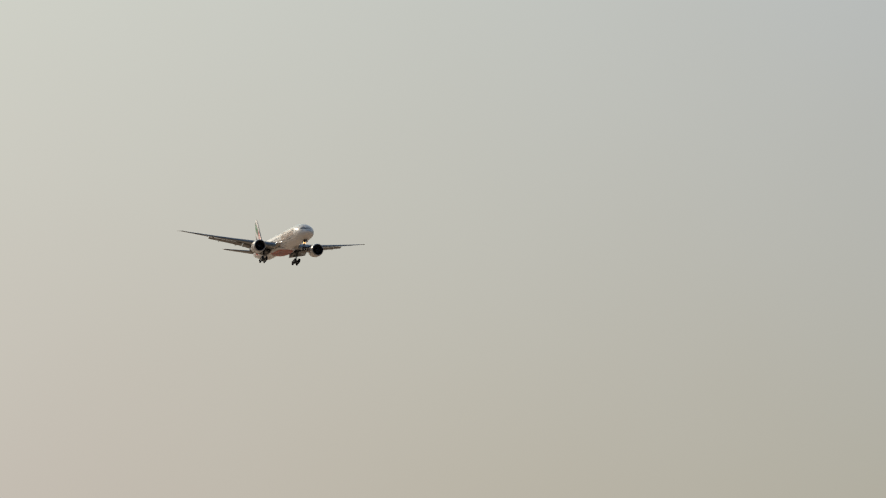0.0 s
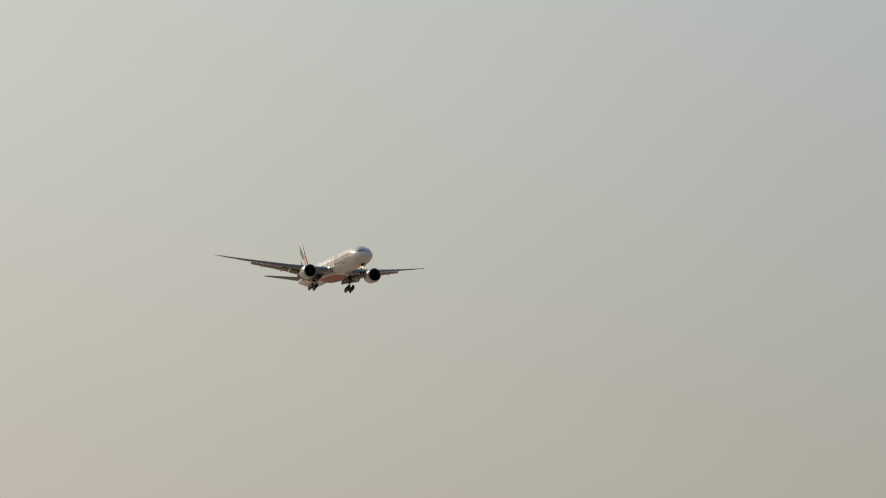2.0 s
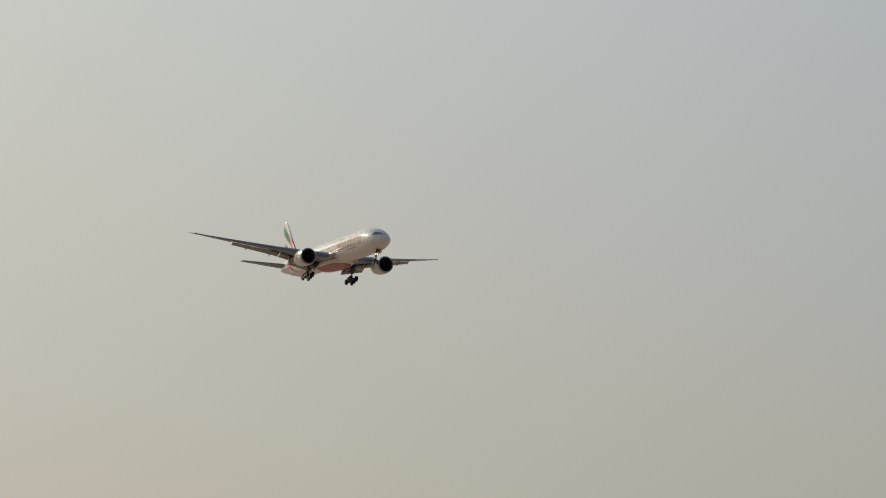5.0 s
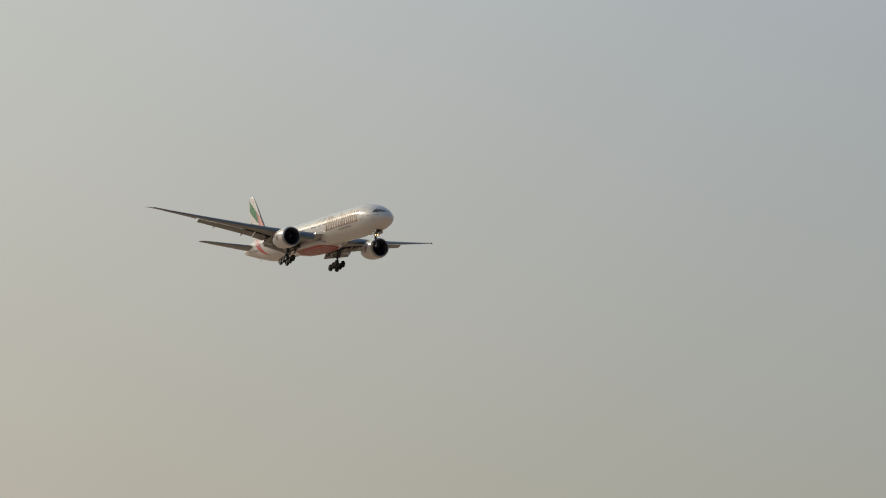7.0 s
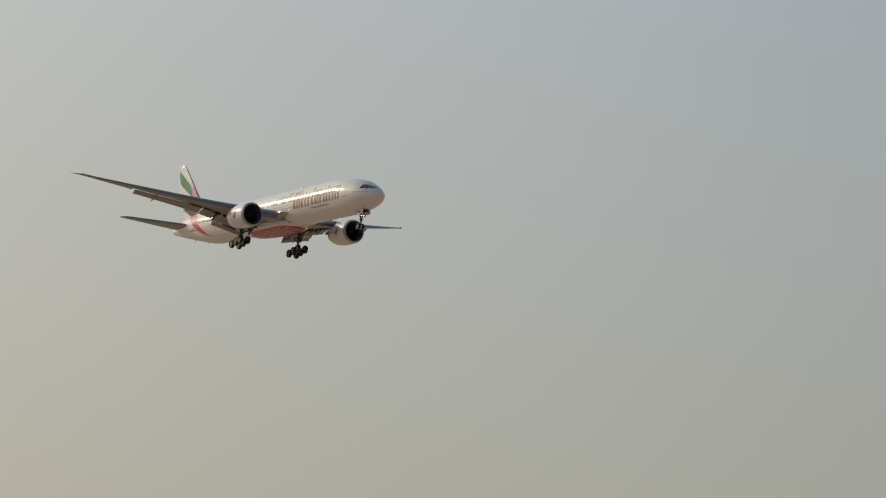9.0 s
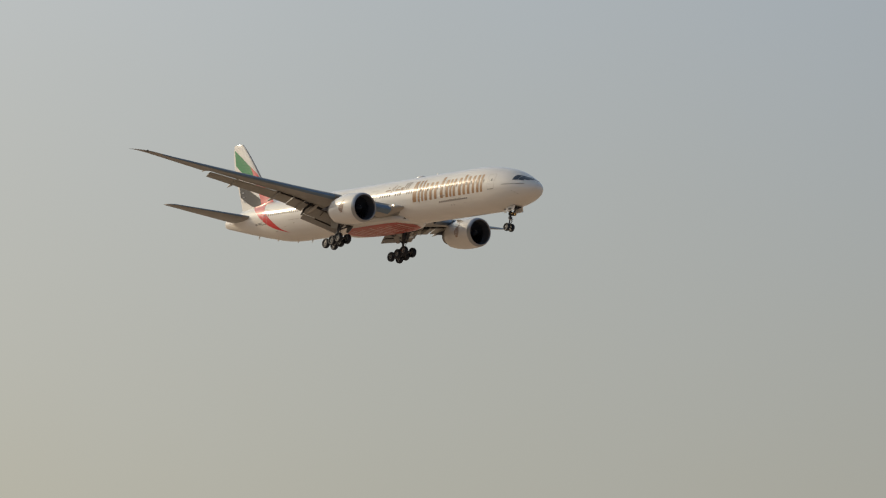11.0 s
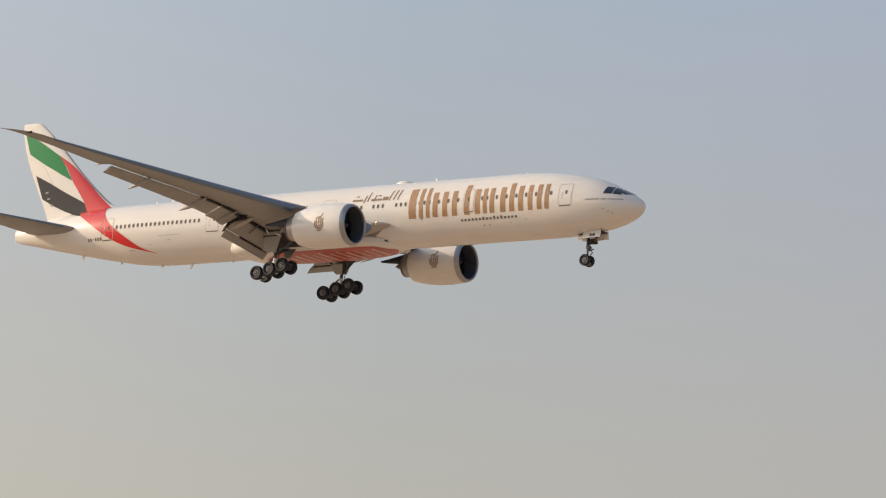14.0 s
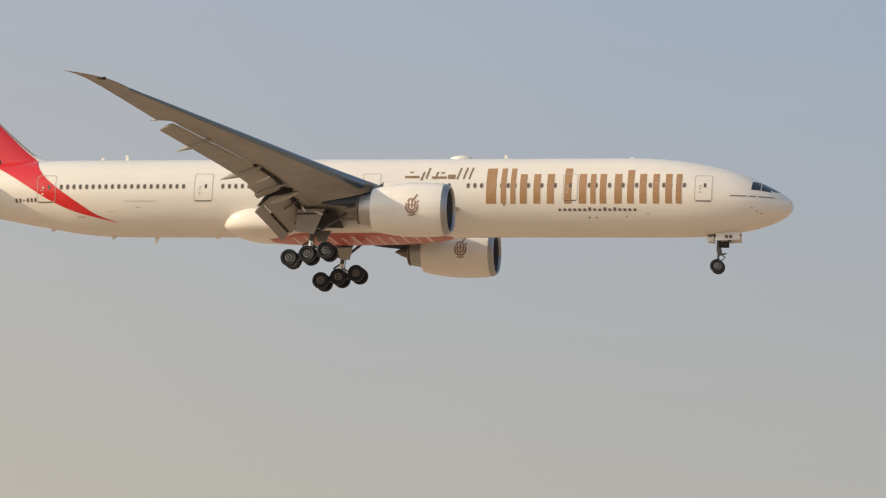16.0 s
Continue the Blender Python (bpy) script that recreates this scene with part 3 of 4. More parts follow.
def canoe(y, tip, side, width=.30, depth=.55, start=.45):
    """A flap track fairing: a slim pod under the wing, its tail drooping with the flap."""
    a = wing_point(y, start, -.035)
    b = wing_point(y, start + .16, -.05)
    nose, mid, tail = a, b + Vector((0, 0, -depth * .55)), Vector(tip)
    rings = []
    n = 14
    for i in range(15):
        t = i / 14
        p = nose * (1 - t) ** 2 + mid * 2 * t * (1 - t) + tail * t * t
        r = max(.02, math.sin(math.pi * min(1, t * .98 + .01)) ** .6)
        if t > .6:
            r *= 1 - (t - .6) * .9
        rings.append([mirrored(p + Vector((0, width * r * math.cos(2 * math.pi * k / n), depth * .8 * r * math.sin(2 * math.pi * k / n))), side) for k in range(n)])
    return loft(rings)


for side in (-1, 1):
    ys_in = [2.2, 3.1, 4.5, 6, 8, 9.5, 10.5]
    ys_mid = [10.5, 12, 14, 16, 18, 20, 22.5]
    ys_out = [22.5, 24, 26, 28, 29.2, 29.9, 30.5, 31.0, 31.4, 31.8, 32.1]
    wing = part("wing", wing_piece(ys_in + ys_mid[1:], .0, rear, side, 18), GREY, airliner, "grey swept wing with flaps lowered")
    part("outer_wing", wing_piece(ys_out, 0.0, .75, side, 16), GREY, wing, "grey raked wingtip panel")
    part("aileron", wing_piece([22.62, 24, 26, 28, 29.1], .752, 1.0, side, 8), GREY, wing)
    part("tip_edge", wing_piece([29.15, 29.9, 30.5, 31.0, 31.4, 31.8, 32.1], .752, 1.0, side, 8), GREY, wing)
    # slats: bare metal noses, let down a little, one piece for each gap between them
    for y0, y1 in ((3.9, 8.9), (10.1, 14.93), (14.96, 18.63), (18.66, 22.23), (22.26, 25.83), (25.86, 29.1)):
        rings = []
        for i in range(7):
            y = y0 + (y1 - y0) * i / 6
            t, c = thick(y), TE(y) - LE(y)
            us = [0, .003, .012, .03, .06, .10, .135]
            drop = Vector((.055 * c, 0, -.035 * c)) * .8
            up = [wing_point(y, u, .018 * 4 * u * (1 - u) + half_thickness(u) * t + .003) for u in us]
            low = [wing_point(y, u, -half_thickness(u) * t * 1.12 - .004) for u in us[:5]]
            rings.append([mirrored(p + drop, side) for p in up[::-1] + low[1:]])
        part("slat", loft(rings), BARE, wing, "bare metal slat, lowered")
    # flaps
    part("inboard_flap", flap_piece(3.6, 9.4, side, lambda y: 1.85, .16, 35, .06), FLAP, wing, "grey inboard flap, lowered")
    part("inboard_aft_flap", flap_piece(3.7, 9.4, side, lambda y: .86, 1.30, 47, 1.56), FLAP, wing, "grey aft flap, lowered steeply")
    part("flaperon", flap_piece(9.6, 12.0, side, lambda y: 2.0, .12, 24, .06, 4), FLAP, wing, "grey flaperon, lowered")
    part("outboard_flap", flap_piece(12.2, 22.4, side, lambda y: 1.72 - .052 * (y - 12.2), .105, 29, .03), FLAP, wing, "grey outboard flap, lowered")
    # spoilers on top, thin plates proud of the skin
    for y0, y1 in ((4.0, 6.6), (6.7, 9.3), (12.3, 14.6), (14.7, 17.0), (17.1, 19.4), (19.5, 21.8)):
        part("spoiler", wing_piece([y0, (y0 + y1) / 2, y1], lambda y: rear(y) - .09, lambda y: rear(y) + .018, side, 4, out=.012), FLAP, wing)
    part("flap_track_fairing", canoe(19.2, (-44.55, 19.2, .10), side, .17, .34, .66), FLAP, wing, "slim grey flap track pod")
    part("flap_track_fairing", canoe(14.0, (-42.4, 14.0, -1.10), side, .20, .42, .66), FLAP, wing, "slim grey flap track pod")
    part("flap_track_fairing", canoe(8.9, (-40.7, 8.9, -2.2), side, .20, .40, .64), PALE, wing, "pale flap track pod")
    part("flap_track_fairing", canoe(10.6, (-40.5, 10.6, -1.68), side, .13, .24, .66), FLAP, wing, "slim grey flap track pod")
    # solid dark plate in place of the shade at the flap's end
    for y in (9.52,):
        a, b = wing_point(y, rear(y) - .10, -.03), wing_point(y, rear(y) + .02, -.01)
        part("flap_gap_shade", slab([mirrored(p, side) for p in (a, b, b + Vector((-1.0, 0, -.55)), b + Vector((-1.75, 0, -1.55)), b + Vector((-1.45, 0, -1.50)), b + Vector((-.75, 0, -.80)), a + Vector((-.2, 0, -.30)))], .10, 0), DARK, wing, "dark plate standing for shade beside the flap")
    # dark strip that paints the shade between flap and aft blade
    a0 = wing_point(4.0, rear(4.0), -.012)
    a1 = wing_point(7.6, rear(7.6), -.012)
    part("flap_slot_shade", loft([[mirrored(p + Vector(d), side) for d in ((-1.46, 0, -1.34), (-1.62, 0, -1.43), (-1.66, 0, -1.35), (-1.50, 0, -1.24))] for p in (a0, (a0 + a1) / 2, a1)]), DARK, wing, "dark strip standing for shade between the flap and its aft blade")
    # dark fill that paints the shade ahead of the flaps
    for y0, y1 in ((3.6, 9.4), (9.6, 12.0), (12.2, 14.2)):
        lower = [wing_point(y0 + (y1 - y0) * k / 8, rear(y0 + (y1 - y0) * k / 8) - .012, -.052) for k in range(9)]
        past = .001 if y0 < 9 else .03
        upper = [wing_point(y0 + (y1 - y0) * k / 8, rear(y0 + (y1 - y0) * k / 8) + past, -.01) for k in range(9)]
        part("flap_cove_shade", loft([[mirrored(p, side) + Vector((-.02, 0, 0)) for p in (lower[k], upper[k], upper[k] + Vector((.25, 0, 0)), lower[k] + Vector((.25, 0, .05)))] for k in range(9)]), DARK, wing, "dark fill standing for shade behind the wing box")
    # small hinge arms in the slots
    for y in (5.0, 7.4, 14.0, 19.2):
        a = wing_point(y, rear(y) - .05, -.03)
        b = wing_point(y, rear(y) + .06, -.10)
        part("hinge_arm", tube([mirrored(a, side), mirrored(b, side)], .07, 8), STEEL, wing)
    part("hinge_fairing", tube([mirrored(wing_point(22.7, .97, 0), side), mirrored(wing_point(22.7, 1.0, 0) + Vector((-.45, 0, -.12)), side)], [.10, .03], 8), PALE, wing)
    # lamp in the wing root and at the tip
    lamp = Vector((-27.05, side * 3.80, -1.30))
    part("landing_lamp", turned([(-.02, .01), (-.03, .08), (-.05, .14)], 20, "x", False, lamp), LAMP, wing, "lit white landing lamp")
    part("lamp_hood", turned([(-.34, .01), (-.3, .21), (.18, .22), (.19, .205), (.18, .18), (-.04, .142), (-.06, .14)], 20, "x", False, lamp), PALE, wing, "bare metal lamp hood")
    tip = wing_point(30.75, .0, 0)
    part("tip_lamp_housing", turned([(.10, .02), (.07, .09), (0, .12), (-.35, .08), (-.6, .02)], 14, "x", True, mirrored(tip, side)), DARK, wing, "dark wingtip lamp housing")
    part("tip_lamp", turned([(.035, .005), (.025, .02), (0, .03), (-.03, .005)], 12, "x", True, mirrored(tip + Vector((.06, .08, .06)), side)), PALE, wing, "small pale wingtip lamp")


# ---- engines ----
ENG = Vector((-25.18, 9.65, -2.70))


def build_engine(side):
    c = Vector((ENG.x, ENG.y * side, ENG.z))
    outer = [(-.45, 1.98), (-.8, 2.03), (-1.4, 2.08), (-2.4, 2.10), (-3.4, 2.07), (-4.4, 1.97), (-5.4, 1.80), (-6.05, 1.64), (-6.05, 1.58), (-5.0, 1.54)]
    cowl = part("engine_cowl", turned(outer, 56, "x", False, c), COWL, airliner, "glossy white engine cowl")
    part("intake_lip", turned([(-.455, 1.984), (-.25, 1.93), (-.10, 1.86), (-.02, 1.78), (0, 1.735), (-.03, 1.69), (-.10, 1.66), (-.2, 1.64)], 56, "x", False, c), LIP, cowl, "bare metal intake lip")
    part("intake_duct", turned([(-.2, 1.642), (-.5, 1.62), (-1.0, 1.61), (-1.75, 1.63)], 48, "x", False, c), DUCT, cowl, "dark grey intake duct")
    bm = bmesh.new()
    for k in range(22):
        a0 = 2 * math.pi * k / 22
        rows = []
        for j in range(6):
            r = .45 + 1.16 * j / 5
            tw = radians(28 + 32 * j / 5)
            w = .20 + .13 * j / 5
            row = []
            for e in (-1, 0, 1):
                ang = a0 + e * w * math.sin(tw) / max(r, .6) + .10 * math.sin(j)
                row.append(bm.verts.new(c + Vector((-1.55 - e * w * math.cos(tw), r * math.cos(ang), r * math.sin(ang)))))
            rows.append(row)
        for p, q in zip(rows, rows[1:]):
            for i in range(2):
                bm.faces.new((p[i], p[i + 1], q[i + 1], q[i]))
    part("fan", bm, FAN, cowl, "dark curved fan blades")
    part("spinner", turned([(-.75, .01), (-.80, .10), (-1.0, .24), (-1.25, .38), (-1.6, .48)], 24, "x", False, c), FAN, cowl, "dark spinner cone")
    part("spinner_mark", tube([c + Vector((-1.0, .2, .10)), c + Vector((-1.08, .16, .22)), c + Vector((-1.16, .04, .33))], [.015, .03, .015], 6), WHITE, cowl, "white swirl on the spinner")
    # dark disc closes the duct and paints the shade behind the fan
    part("fan_back", turned([(-1.9, 1.63), (-1.92, .01)], 40, "x", False, c), DARK, cowl)
    part("nozzle_ring", turned([(-5.4, 1.36), (-5.9, 1.30), (-6.4, 1.22), (-7.05, 1.10), (-7.05, 1.04)], 44, "x", False, c), NOZZLE, cowl, "grey metal nozzle ring")
    part("core_nozzle", turned([(-6.6, 1.03), (-7.10, 1.05), (-7.16, 1.12), (-7.26, 1.11), (-7.32, 1.0), (-7.34, .88), (-7.2, .84), (-6.8, .84)], 40, "x", False, c), HOT, cowl, "heat-stained core nozzle")
    # dark rings that paint the shade inside nozzle and fan outlet
    part("nozzle_shade", turned([(-6.9, 1.0), (-6.92, .4)], 32, "x", False, c), DARK, cowl, "dark disc standing for the shade in the nozzle")
    part("fan_outlet_shade", turned([(-5.3, 1.55), (-5.32, 1.2)], 40, "x", False, c), DARK, cowl, "dark ring standing for the shade in the fan outlet")
    part("exhaust_plug", turned([(-6.85, .62), (-7.4, .55), (-7.9, .34), (-8.35, .12), (-8.5, .02)], 28, "x", True, c), HOT, cowl, "dark pointed exhaust plug")
    # seams round the cowl
    for at, r in ((-2.35, 2.104), (-4.35, 1.985)):
        part("cowl_seam", turned([(at, r), (at - .03, r)], 56, "x", False, c), SEAM, cowl)
    # strake on the inboard shoulder
    a = radians(48)
    root = lambda x: c + Vector((x, -side * 2.02 * math.sin(a), 2.02 * math.cos(a)))
    tipv = Vector((0, -side * math.sin(a), math.cos(a))) * .45
    part("strake", slab([root(-1.6), root(-3.3), root(-3.2) + tipv, root(-2.6) + tipv * .9], .05, 0), COWL, cowl)
    # pylon: a tapering blade from the cowl's top back to the wing's underside
    rings = []
    for x, zt, zb, w in ((-27.4, -.66, -.95, .05), (-28.6, -.50, -1.2, .24), (-30.5, -.48, -1.6, .32), (-31.4, -1.15, -2.20, .34), (-32.2, -1.45, -2.50, .32), (-33.4, -1.70, -2.44, .26), (-34.6, -1.92, -2.32, .16), (-35.4, -2.04, -2.20, .05)):
        ring = []
        for k in range(16):
            t = 2 * math.pi * k / 16
            ring.append(Vector((x, c.y + w * math.cos(t), (zt + zb) / 2 + (zt - zb) / 2 * math.copysign(abs(math.sin(t)) ** .7, math.sin(t)))))
        rings.append(ring)
    part("pylon", loft(rings[:3]), COWL, cowl, "white engine pylon")
    part("pylon_fairing", loft(rings[2:]), SHIELD, cowl, "metal fairing behind the pylon with shade in its dark colour")
    # emblem of plain brown shapes on both flanks
    for flank in (-1, 1):
        bm = bmesh.new()

        def on(x, a):
            r = 2.08 + .022
            prof = curve([-6.05, -5.4, -4.4, -3.4, -2.4, -1.4], [1.64, 1.80, 1.97, 2.07, 2.10, 2.08])
            r = prof(x) + .022
            return c + Vector((x, flank * r * math.cos(a), r * math.sin(a)))

        def ribbon(points, w):
            pts = [Vector(p) for p in points]
            rows = []
            for k, p in enumerate(pts):
                d = (pts[min(k + 1, len(pts) - 1)] - pts[max(k - 1, 0)]).normalized()
                side_on = Vector((-d.y, d.x)) * w * (.5 if 0 < k < len(pts) - 1 else .3)
                rows.append([bm.verts.new(on(q.x - 2.66, (q.y + .05) / 2.08)) for q in (p - side_on, p + side_on)])
            for r, t in zip(rows, rows[1:]):
                bm.faces.new((r[0], r[1], t[1], t[0]))

        bow = lambda w, d, top: [(-w, top), (-w * 1.04, top * .4 - d * .3)] + [(w * math.sin(a * .2), -d + (1 - math.cos(a * .2)) * d * .55) for a in range(-7, 8)] + [(w * 1.04, top * .4 - d * .3), (w, top)]
        ribbon(bow(.43, .62, .12), .13)
        ribbon(bow(.25, .42, .30), .12)
        ribbon([(0, -.30), (.02, 0), (.0, .35), (.10, .52)], .12)
        ribbon([(-.36, .28), (-.20, .42), (-.05, .50)], .12)
        ribbon([(.14, .30), (.22, .55), (.34, .74), (.36, .84)], .12)
        ribbon([(.30, .16), (.48, .24), (.52, .36)], .11)
        ribbon([(-.30, -.78), (0, -.82), (.32, -.74)], .12)
        ribbon([(-.22, -.02), (0, -.08), (.22, -.02)], .07)
        bmesh.ops.recalc_face_normals(bm, faces=bm.faces)
        outward(bm, flank)
        part("cowl_emblem", bm, CREST, cowl, "red-brown emblem of plain strokes")
    return cowl


for side in (-1, 1):
    build_engine(side)

# ---- tailplane ----
for side in (-1, 1):
    def tail_ring(y, u0, u1, n=10):
        t = (y - 1.2) / 9.5
        a, b = 63.3 + (72.0 - 63.3) * t + (.9 * max(0, t - .96) / .04), 70.4 + (73.95 - 70.4) * t
        z, c = .68 + 1.30 * t, b - a
        us = [u0 + (u1 - u0) * (1 - math.cos(math.pi * i / n)) / 2 for i in range(n + 1)]
        up = [Vector((-(a + c * u), side * y, z + half_thickness(u) * .10 * c)) for u in us]
        low = [Vector((-(a + c * u), side * y, z - half_thickness(u) * .10 * c - .004)) for u in us]
        return up + low[::-1]
    ys = [.6, 1.2, 3, 5, 7, 9, 10.2, 10.5, 10.7]
    tail = part("tailplane", loft([tail_ring(y, 0, .70) for y in ys]), GREY, airliner, "grey swept tailplane")
    part("elevator", loft([tail_ring(y, .704, 1) for y in ys[1:]]), GREY, tail)
    part("tailplane_edge", loft([[p + Vector((.012, 0, 0)) for p in tail_ring(y, 0, .03, 5)] for y in ys[2:-1]]), BARE, tail, "bare metal leading edge")

# ---- landing gear ----
def wheel_meshes(radius, width):
    w = width / 2
    tyre = turned([(-w * .55, radius * .52), (-w * .80, radius * .60), (-w, radius * .74), (-w * .94, radius * .90), (-w * .62, radius * .985), (-w * .3, radius), (w * .3, radius), (w * .62, radius * .985), (w * .94, radius * .90), (w, radius * .74), (w * .80, radius * .60), (w * .55, radius * .52)], 32, "y")
    ringed = turned([(-w * .70, radius * .30), (-w * .71, radius * .40), (-w * .60, radius * .43), (w * .60, radius * .43), (w * .71, radius * .40), (w * .70, radius * .30)], 28, "y")
    rim = turned([(-w * .62, radius * .56), (-w * .66, radius * .50), (-w * .45, radius * .46), (-w * .38, radius * .28), (-w * .60, radius * .24), (-w * .66, radius * .16), (-w * .66, .01), (w * .66, .01), (w * .66, radius * .16), (w * .60, radius * .24), (w * .38, radius * .28), (w * .45, radius * .46), (w * .66, radius * .50), (w * .62, radius * .56)], 28, "y")
    return link_mesh("tyre", tyre, TYRE), link_mesh("rim", rim, RIM), link_mesh("rim_ring", ringed, RING)


MAIN_TYRE, MAIN_RIM, MAIN_RING = wheel_meshes(.68, .54)
NOSE_TYRE, NOSE_RIM, NOSE_RING = wheel_meshes(.54, .42)

for side in (-1, 1):
    y = 5.5 * side
    piv = Vector((-37.2, y, -5.56))
    leg = part("main_gear_leg", tube([(-36.9, y * 1.02, -1.7), (-37.0, y, -2.6), (-37.05, y, -3.9), (-37.08, y, -4.0), (-37.15, y, -5.0), piv], [.27, .27, .25, .17, .17, .20], 16), HYDRAULIC, airliner, "grey main landing gear leg with a six-wheel truck")
    tilt = radians(11.5)
    fwd = Vector((math.cos(tilt), 0, math.sin(tilt)))
    part("truck_beam", tube([piv - fwd * 1.75, piv - fwd * 1.4, piv, piv + fwd * 1.4, piv + fwd * 1.75], [.12, .17, .22, .17, .12], 12), HYDRAULIC, leg)
    for k in (-1, 0, 1):
        hub = piv + fwd * 1.48 * k
        part("axle", tube([hub + Vector((0, -.95, 0)), hub + Vector((0, .95, 0))], .09, 10), STEEL, leg)
        for e in (-1, 1):
            m = Matrix.Translation(hub + Vector((0, .70 * e, 0)))
            again("tyre", MAIN_TYRE, leg, m, "worn black tyre")
            again("rim", MAIN_RIM, leg, m, "dark wheel rim")
            again("rim_ring", MAIN_RING, leg, m, "grey metal ring on the rim")
    part("drag_brace", tube([(-37.05, y, -4.0), (-35.6, y * .95, -2.9), (-34.4, y * .92, -2.1)], [.10, .12, .12], 10), HYDRAULIC, leg)
    part("side_brace", tube([(-37.0, y, -4.1), (-37.1, y * .72, -3.3), (-37.2, y * .50, -3.0)], [.10, .12, .12], 10), HYDRAULIC, leg)
    part("piston", tube([(-37.11, y, -4.42), (-37.16, y, -5.02)], .195, 14), CHROME, leg, "bright chromed piston")
    part("torque_link", tube([(-37.1, y, -4.3), (-37.75, y, -4.75), (-37.35, y, -5.35)], [.08, .10, .08], 8), HYDRAULIC, leg)
    part("positioner", tube([(-37.05, y, -4.5), piv - fwd * 1.25 + Vector((0, 0, .1))], .06, 8), RIM, leg)
    part("positioner", tube([(-37.05, y, -4.7), piv + fwd * 1.0 + Vector((0, 0, .15))], .06, 8), HYDRAULIC, leg)
    part("hose", tube([(-36.9, y + .25, -2.4), (-36.85, y + .3, -3.6), (-36.95, y + .25, -4.8), (-36.6, y + .2, -5.3)], .035, 6), DARK, leg)
    part("leg_door", slab([(-36.0, y + .55 * side, -1.95), (-38.2, y + .55 * side, -1.95), (-38.30, y + .40 * side, -3.70), (-36.80, y + .40 * side, -3.95)], .07, .02), FLAP, leg, "pale grey gear door on the leg")
    # white links in place of the sunlight showing through the gaps here
    for (x0, z0), (x1, z1) in (((-38.0, -1.60), (-37.45, -2.20)), ((-36.75, -2.18), (-36.1, -2.42))):
        part("door_link_glint", tube([(x0, y + .70 * side, z0), ((x0 + x1) / 2, y + .72 * side, (z0 + z1) / 2), (x1, y + .70 * side, z1)], [.06, .10, .07], 8), COWL, leg, "white link standing for a sunlit gap beside the gear door")
    part("well_door", slab([(-35.9, y * .70, -3.3), (-37.3, y * .70, -3.3), (-36.9, y * .78, -4.25), (-36.2, y * .78, -4.25)], .06, .02), GREY, leg, "small pale gear door")
    # no opening here: a dark plate paints the wheel well's shade
    part("wheel_well_shade", slab([(-35.0, y * .62, -3.62 + .6), (-38.2, y * .62, -3.02), (-38.2, y * 1.12, -2.35), (-35.0, y * 1.12, -2.3)], .05, 0), DARK, leg, "dark plate standing for the shade of an open wheel well")

nose_leg = part("nose_gear_leg", tube([(-5.75, 0, -2.7), (-5.78, 0, -4.2), (-5.79, 0, -4.25), (-5.82, 0, -5.48)], [.16, .16, .10, .11], 14), HYDRAULIC, airliner, "grey nose landing gear leg with twin wheels")
part("axle", tube([(-5.82, -.55, -5.48), (-5.82, .55, -5.48)], .07, 10), STEEL, nose_leg)
for e in (-1, 1):
    m = Matrix.Translation((-5.82, .38 * e, -5.48))
    again("tyre", NOSE_TYRE, nose_leg, m, "worn black tyre")
    again("rim", NOSE_RIM, nose_leg, m, "dark wheel rim")
    again("rim_ring", NOSE_RING, nose_leg, m, "grey metal ring on the rim")
    part("nose_gear_door", slab([(-4.05, .62 * e, -2.75), (-5.95, .62 * e, -2.95), (-5.95, .78 * e, -3.55), (-4.05, .78 * e, -3.48)], .05, .015), WHITE, nose_leg, "white nose gear door")
    part("rear_gear_door", slab([(-6.1, .32 * e, -2.95), (-6.75, .32 * e, -3.0), (-6.65, .42 * e, -3.55), (-6.1, .42 * e, -3.6)], .04, .01), WHITE, nose_leg, "small white nose gear door")
    part("door_mark", slab([(-4.95, .80 * e, -3.12), (-5.18, .80 * e, -3.12), (-5.18, .83 * e, -3.36), (-4.95, .83 * e, -3.36)], .02, 0), URL, nose_leg, "dark grey marking bar")
    part("door_mark", slab([(-4.62, .80 * e, -3.12), (-4.85, .80 * e, -3.12), (-4.85, .83 * e, -3.36), (-4.62, .83 * e, -3.36)], .02, 0), URL, nose_leg, "dark grey marking bar")
    part("nose_gear_lamp", turned([(-.02, .01), (-.03, .10), (-.05, .19)], 16, "x", False, (-5.50, .22 * e, -3.75)), TAXI, nose_leg, "lit amber-white nose gear lamp")
    # added dark tube, long enough that the lamp shows only from ahead
    part("lamp_hood", turned([(-.20, .01), (-.19, .12), (-.15, .20), (.50, .22), (.51, .21), (.50, .20), (-.06, .195)], 16, "x", False, (-5.50, .22 * e, -3.75)), DARK, nose_leg)
part("drag_brace", tube([(-5.78, 0, -4.1), (-5.0, 0, -3.5), (-4.3, 0, -2.9)], .09, 10), HYDRAULIC, nose_leg)
part("torque_link", tube([(-5.7, 0, -4.4), (-5.25, 0, -4.75), (-5.72, 0, -5.2)], [.05, .07, .05], 8), HYDRAULIC, nose_leg)
part("steering_unit", turned([(-.22, .17), (-.2, .2), (.2, .2), (.22, .17)], 14, "y", True, (-5.70, 0, -4.25)), HYDRAULIC, nose_leg)
part("tow_fitting", tube([(-5.75, 0, -4.55), (-5.15, 0, -4.45)], [.1, .06], 8), STEEL, nose_leg)
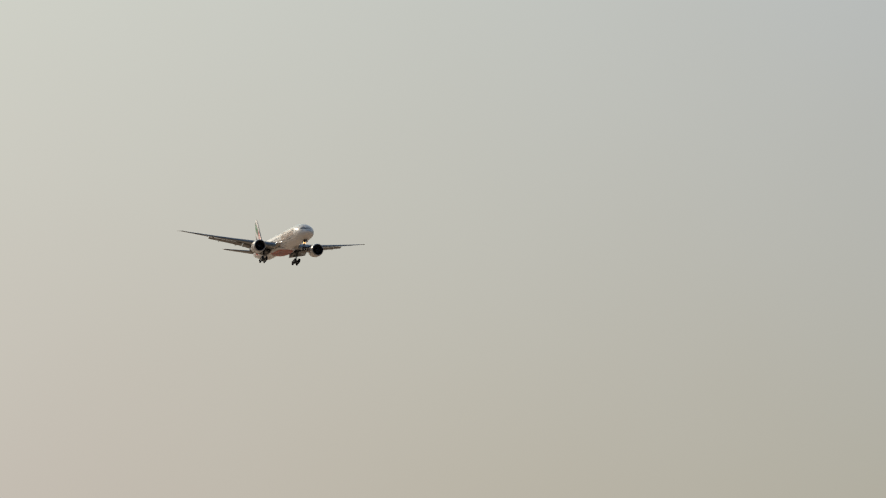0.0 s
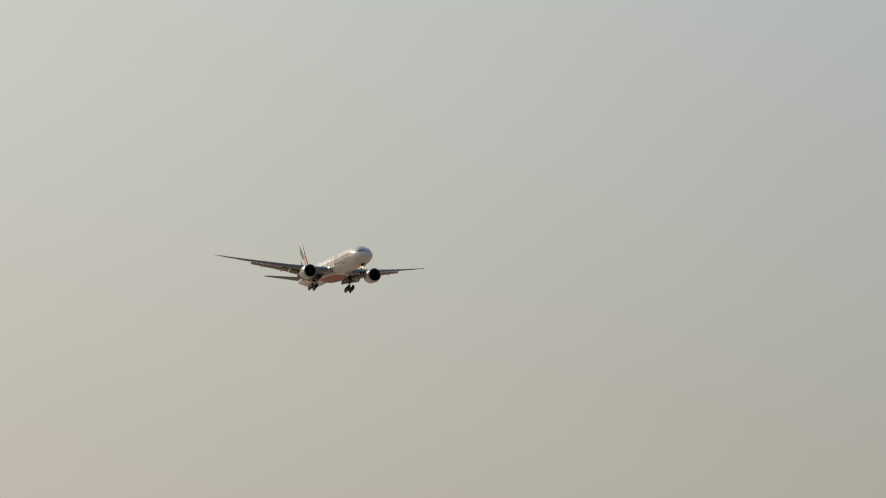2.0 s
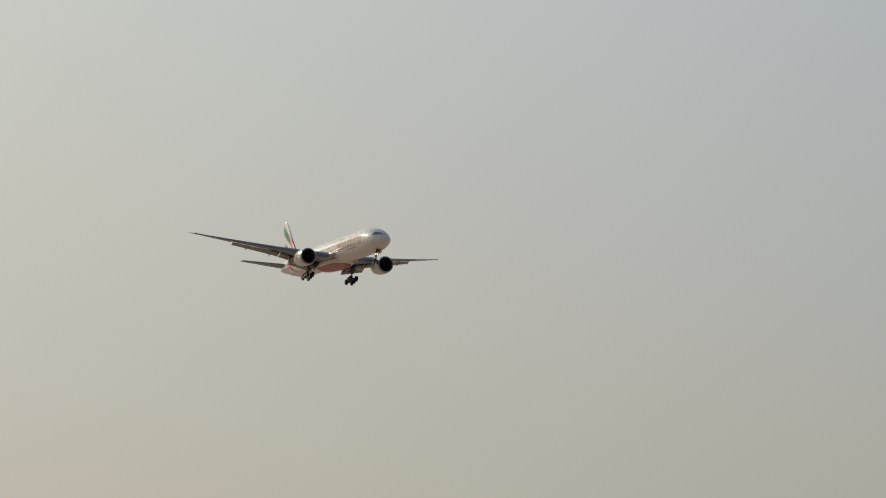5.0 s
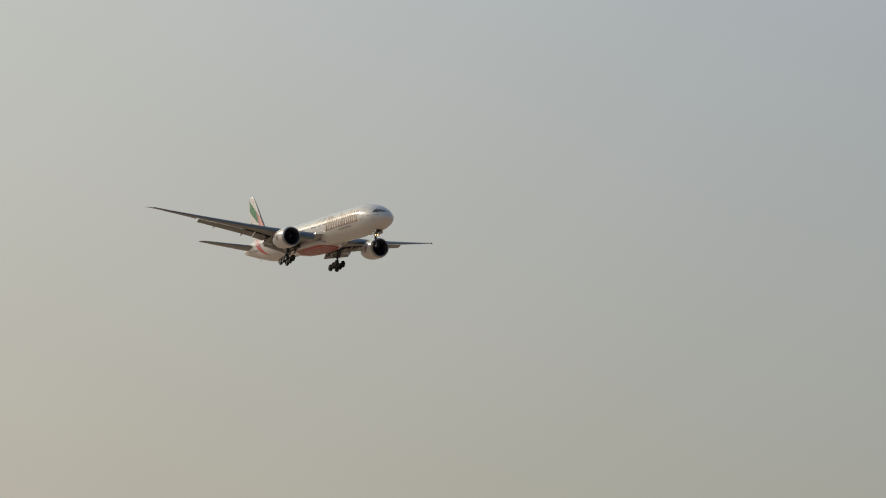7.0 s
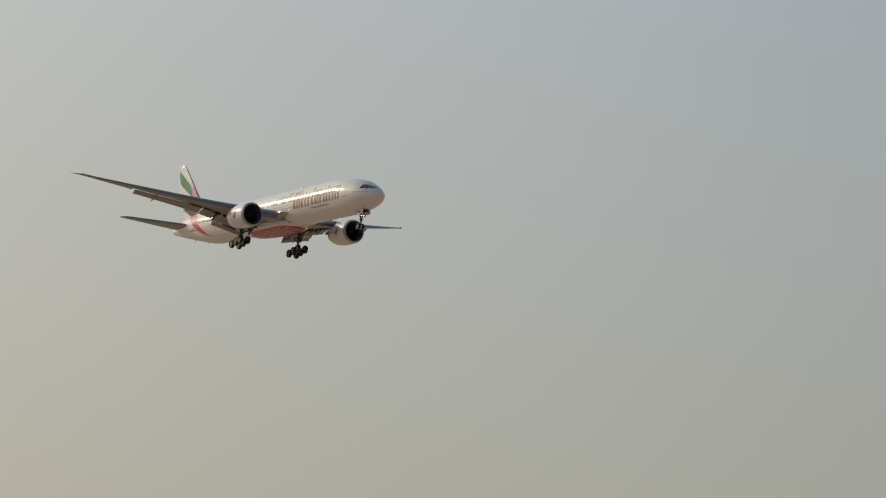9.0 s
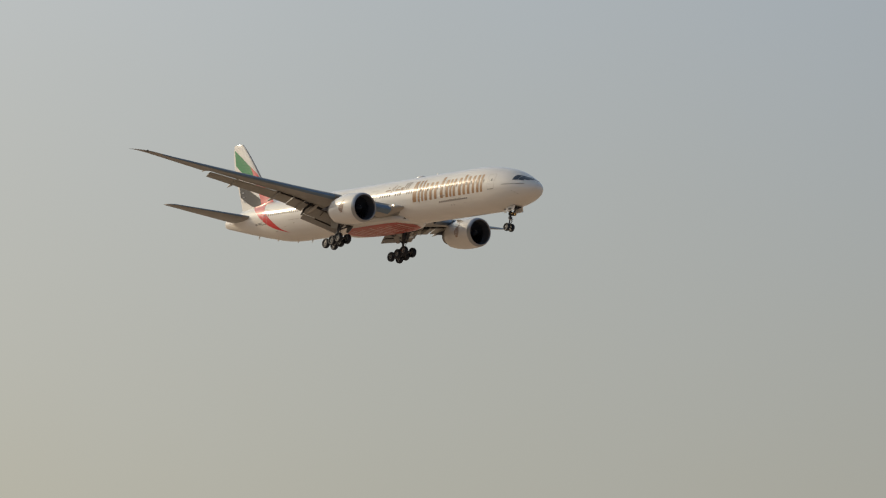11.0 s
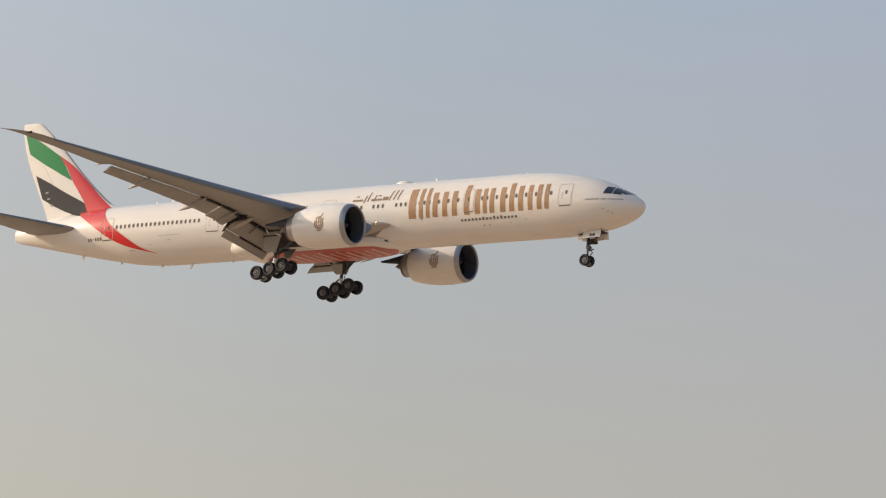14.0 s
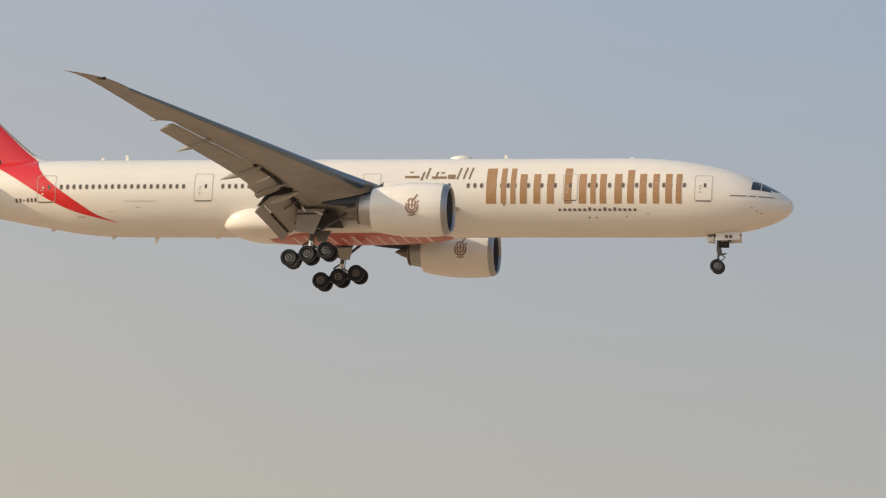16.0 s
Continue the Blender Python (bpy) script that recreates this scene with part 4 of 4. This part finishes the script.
# flat dark plate under the skin in place of a shaded well
part("gear_well_shade", slab([(-4.1, -.5, -2.93), (-6.6, -.5, -3.13), (-6.6, .5, -3.13), (-4.1, .5, -2.93)], .05, 0), DARK, nose_leg, "dark plate standing for the shade of an open gear well")


# ---- aerials and pods on the hull ----
def blade(s, z, height, chord, sweep, down=False):
    d = -1 if down else 1
    z0 = z - .05 * d
    rings = [[Vector((-(s + a), w, z0)) for a, w in ((0, 0), (chord * .4, .04), (chord, 0), (chord * .4, -.04))],
             [Vector((-(s + sweep + a * .55), w * .5, z0 + d * (height + .05))) for a, w in ((0, 0), (chord * .4, .04), (chord, 0), (chord * .4, -.04))]]
    return part("blade_aerial", loft(rings), WHITE, fuselage, "small white blade aerial")


for s, h in ((22.6, .34), (12.5, .12), (55.65, .24), (53.65, .45)):
    blade(s, TOP(s), h, .38, .18)
for s, h in ((50.85, .50), (54.4, .20), (59.5, .16), (64.4, .45), (45.8, .16)):
    blade(s, BOT(s), h, .42, .22, True)
rings = []
for i in range(13):
    t = i / 12
    r = math.sin(math.pi * t) ** .5 if 0 < t < 1 else .03
    rings.append([Vector((-(25.45 + 2.0 * t), .55 * r * math.cos(2 * math.pi * k / 20), 3.08 + .34 * r * math.sin(2 * math.pi * k / 20))) for k in range(20)])
part("satellite_radome", loft(rings), WHITE, fuselage, "low white radome on the roof")
for side in (-1, 1):
    part("root_fairing", loft([[Vector((-x, side * (3.0 + w * math.cos(2 * math.pi * k / 14) * .5), zc + h * math.sin(2 * math.pi * k / 14))) for k in range(14)]
                               for x, w, zc, h in ((25.9, .35, -1.40, .06), (26.2, 1.1, -1.41, .20), (27.0, 1.8, -1.45, .38), (28.2, 2.4, -1.50, .60), (29.4, 2.8, -1.60, .82), (31, 2.8, -1.7, .9))]), PALE, airliner, "pale grey wing root fairing")
    bm = loft([[hull(q, side * radians(180 - w), o) for q, w, o in ((s0, 36, .01), (s0, 24, .01), (s0, 24, h), (s0, 36, h))] for s0, h in ((26.9, .12), (27.3, .16), (27.9, .03))])
    part("inlet", bm, HOT, fuselage, "small brown inlet scoop")
part("tail_outlet", turned([(.0, .24), (-.10, .24), (-.14, .18), (.1, .16)], 18, "x", False, (-73.35, 0, 1.02)), STEEL, fuselage, "dark tail outlet")


# ---- what moves ----
START, END = Vector((-1302.74, 327.36, 129.03)), Vector((-42.41, 322.47, 62.84))
CLIMB, BANK = -3.1, 0.7


def motions():
    """The airliner sinks along a straight approach at a steady speed; its gear stays down and its wheels stand still."""
    rows = []
    for t in range(0, 17, 2):
        p = START.lerp(END, t / 16)
        rows.append((float(t), Matrix.Translation(p) @ pose(0, 0, 0, 0, CLIMB, 0) @ pose(0, 0, 0, BANK, 0, 0)))
    walk(airliner, rows)


motions()
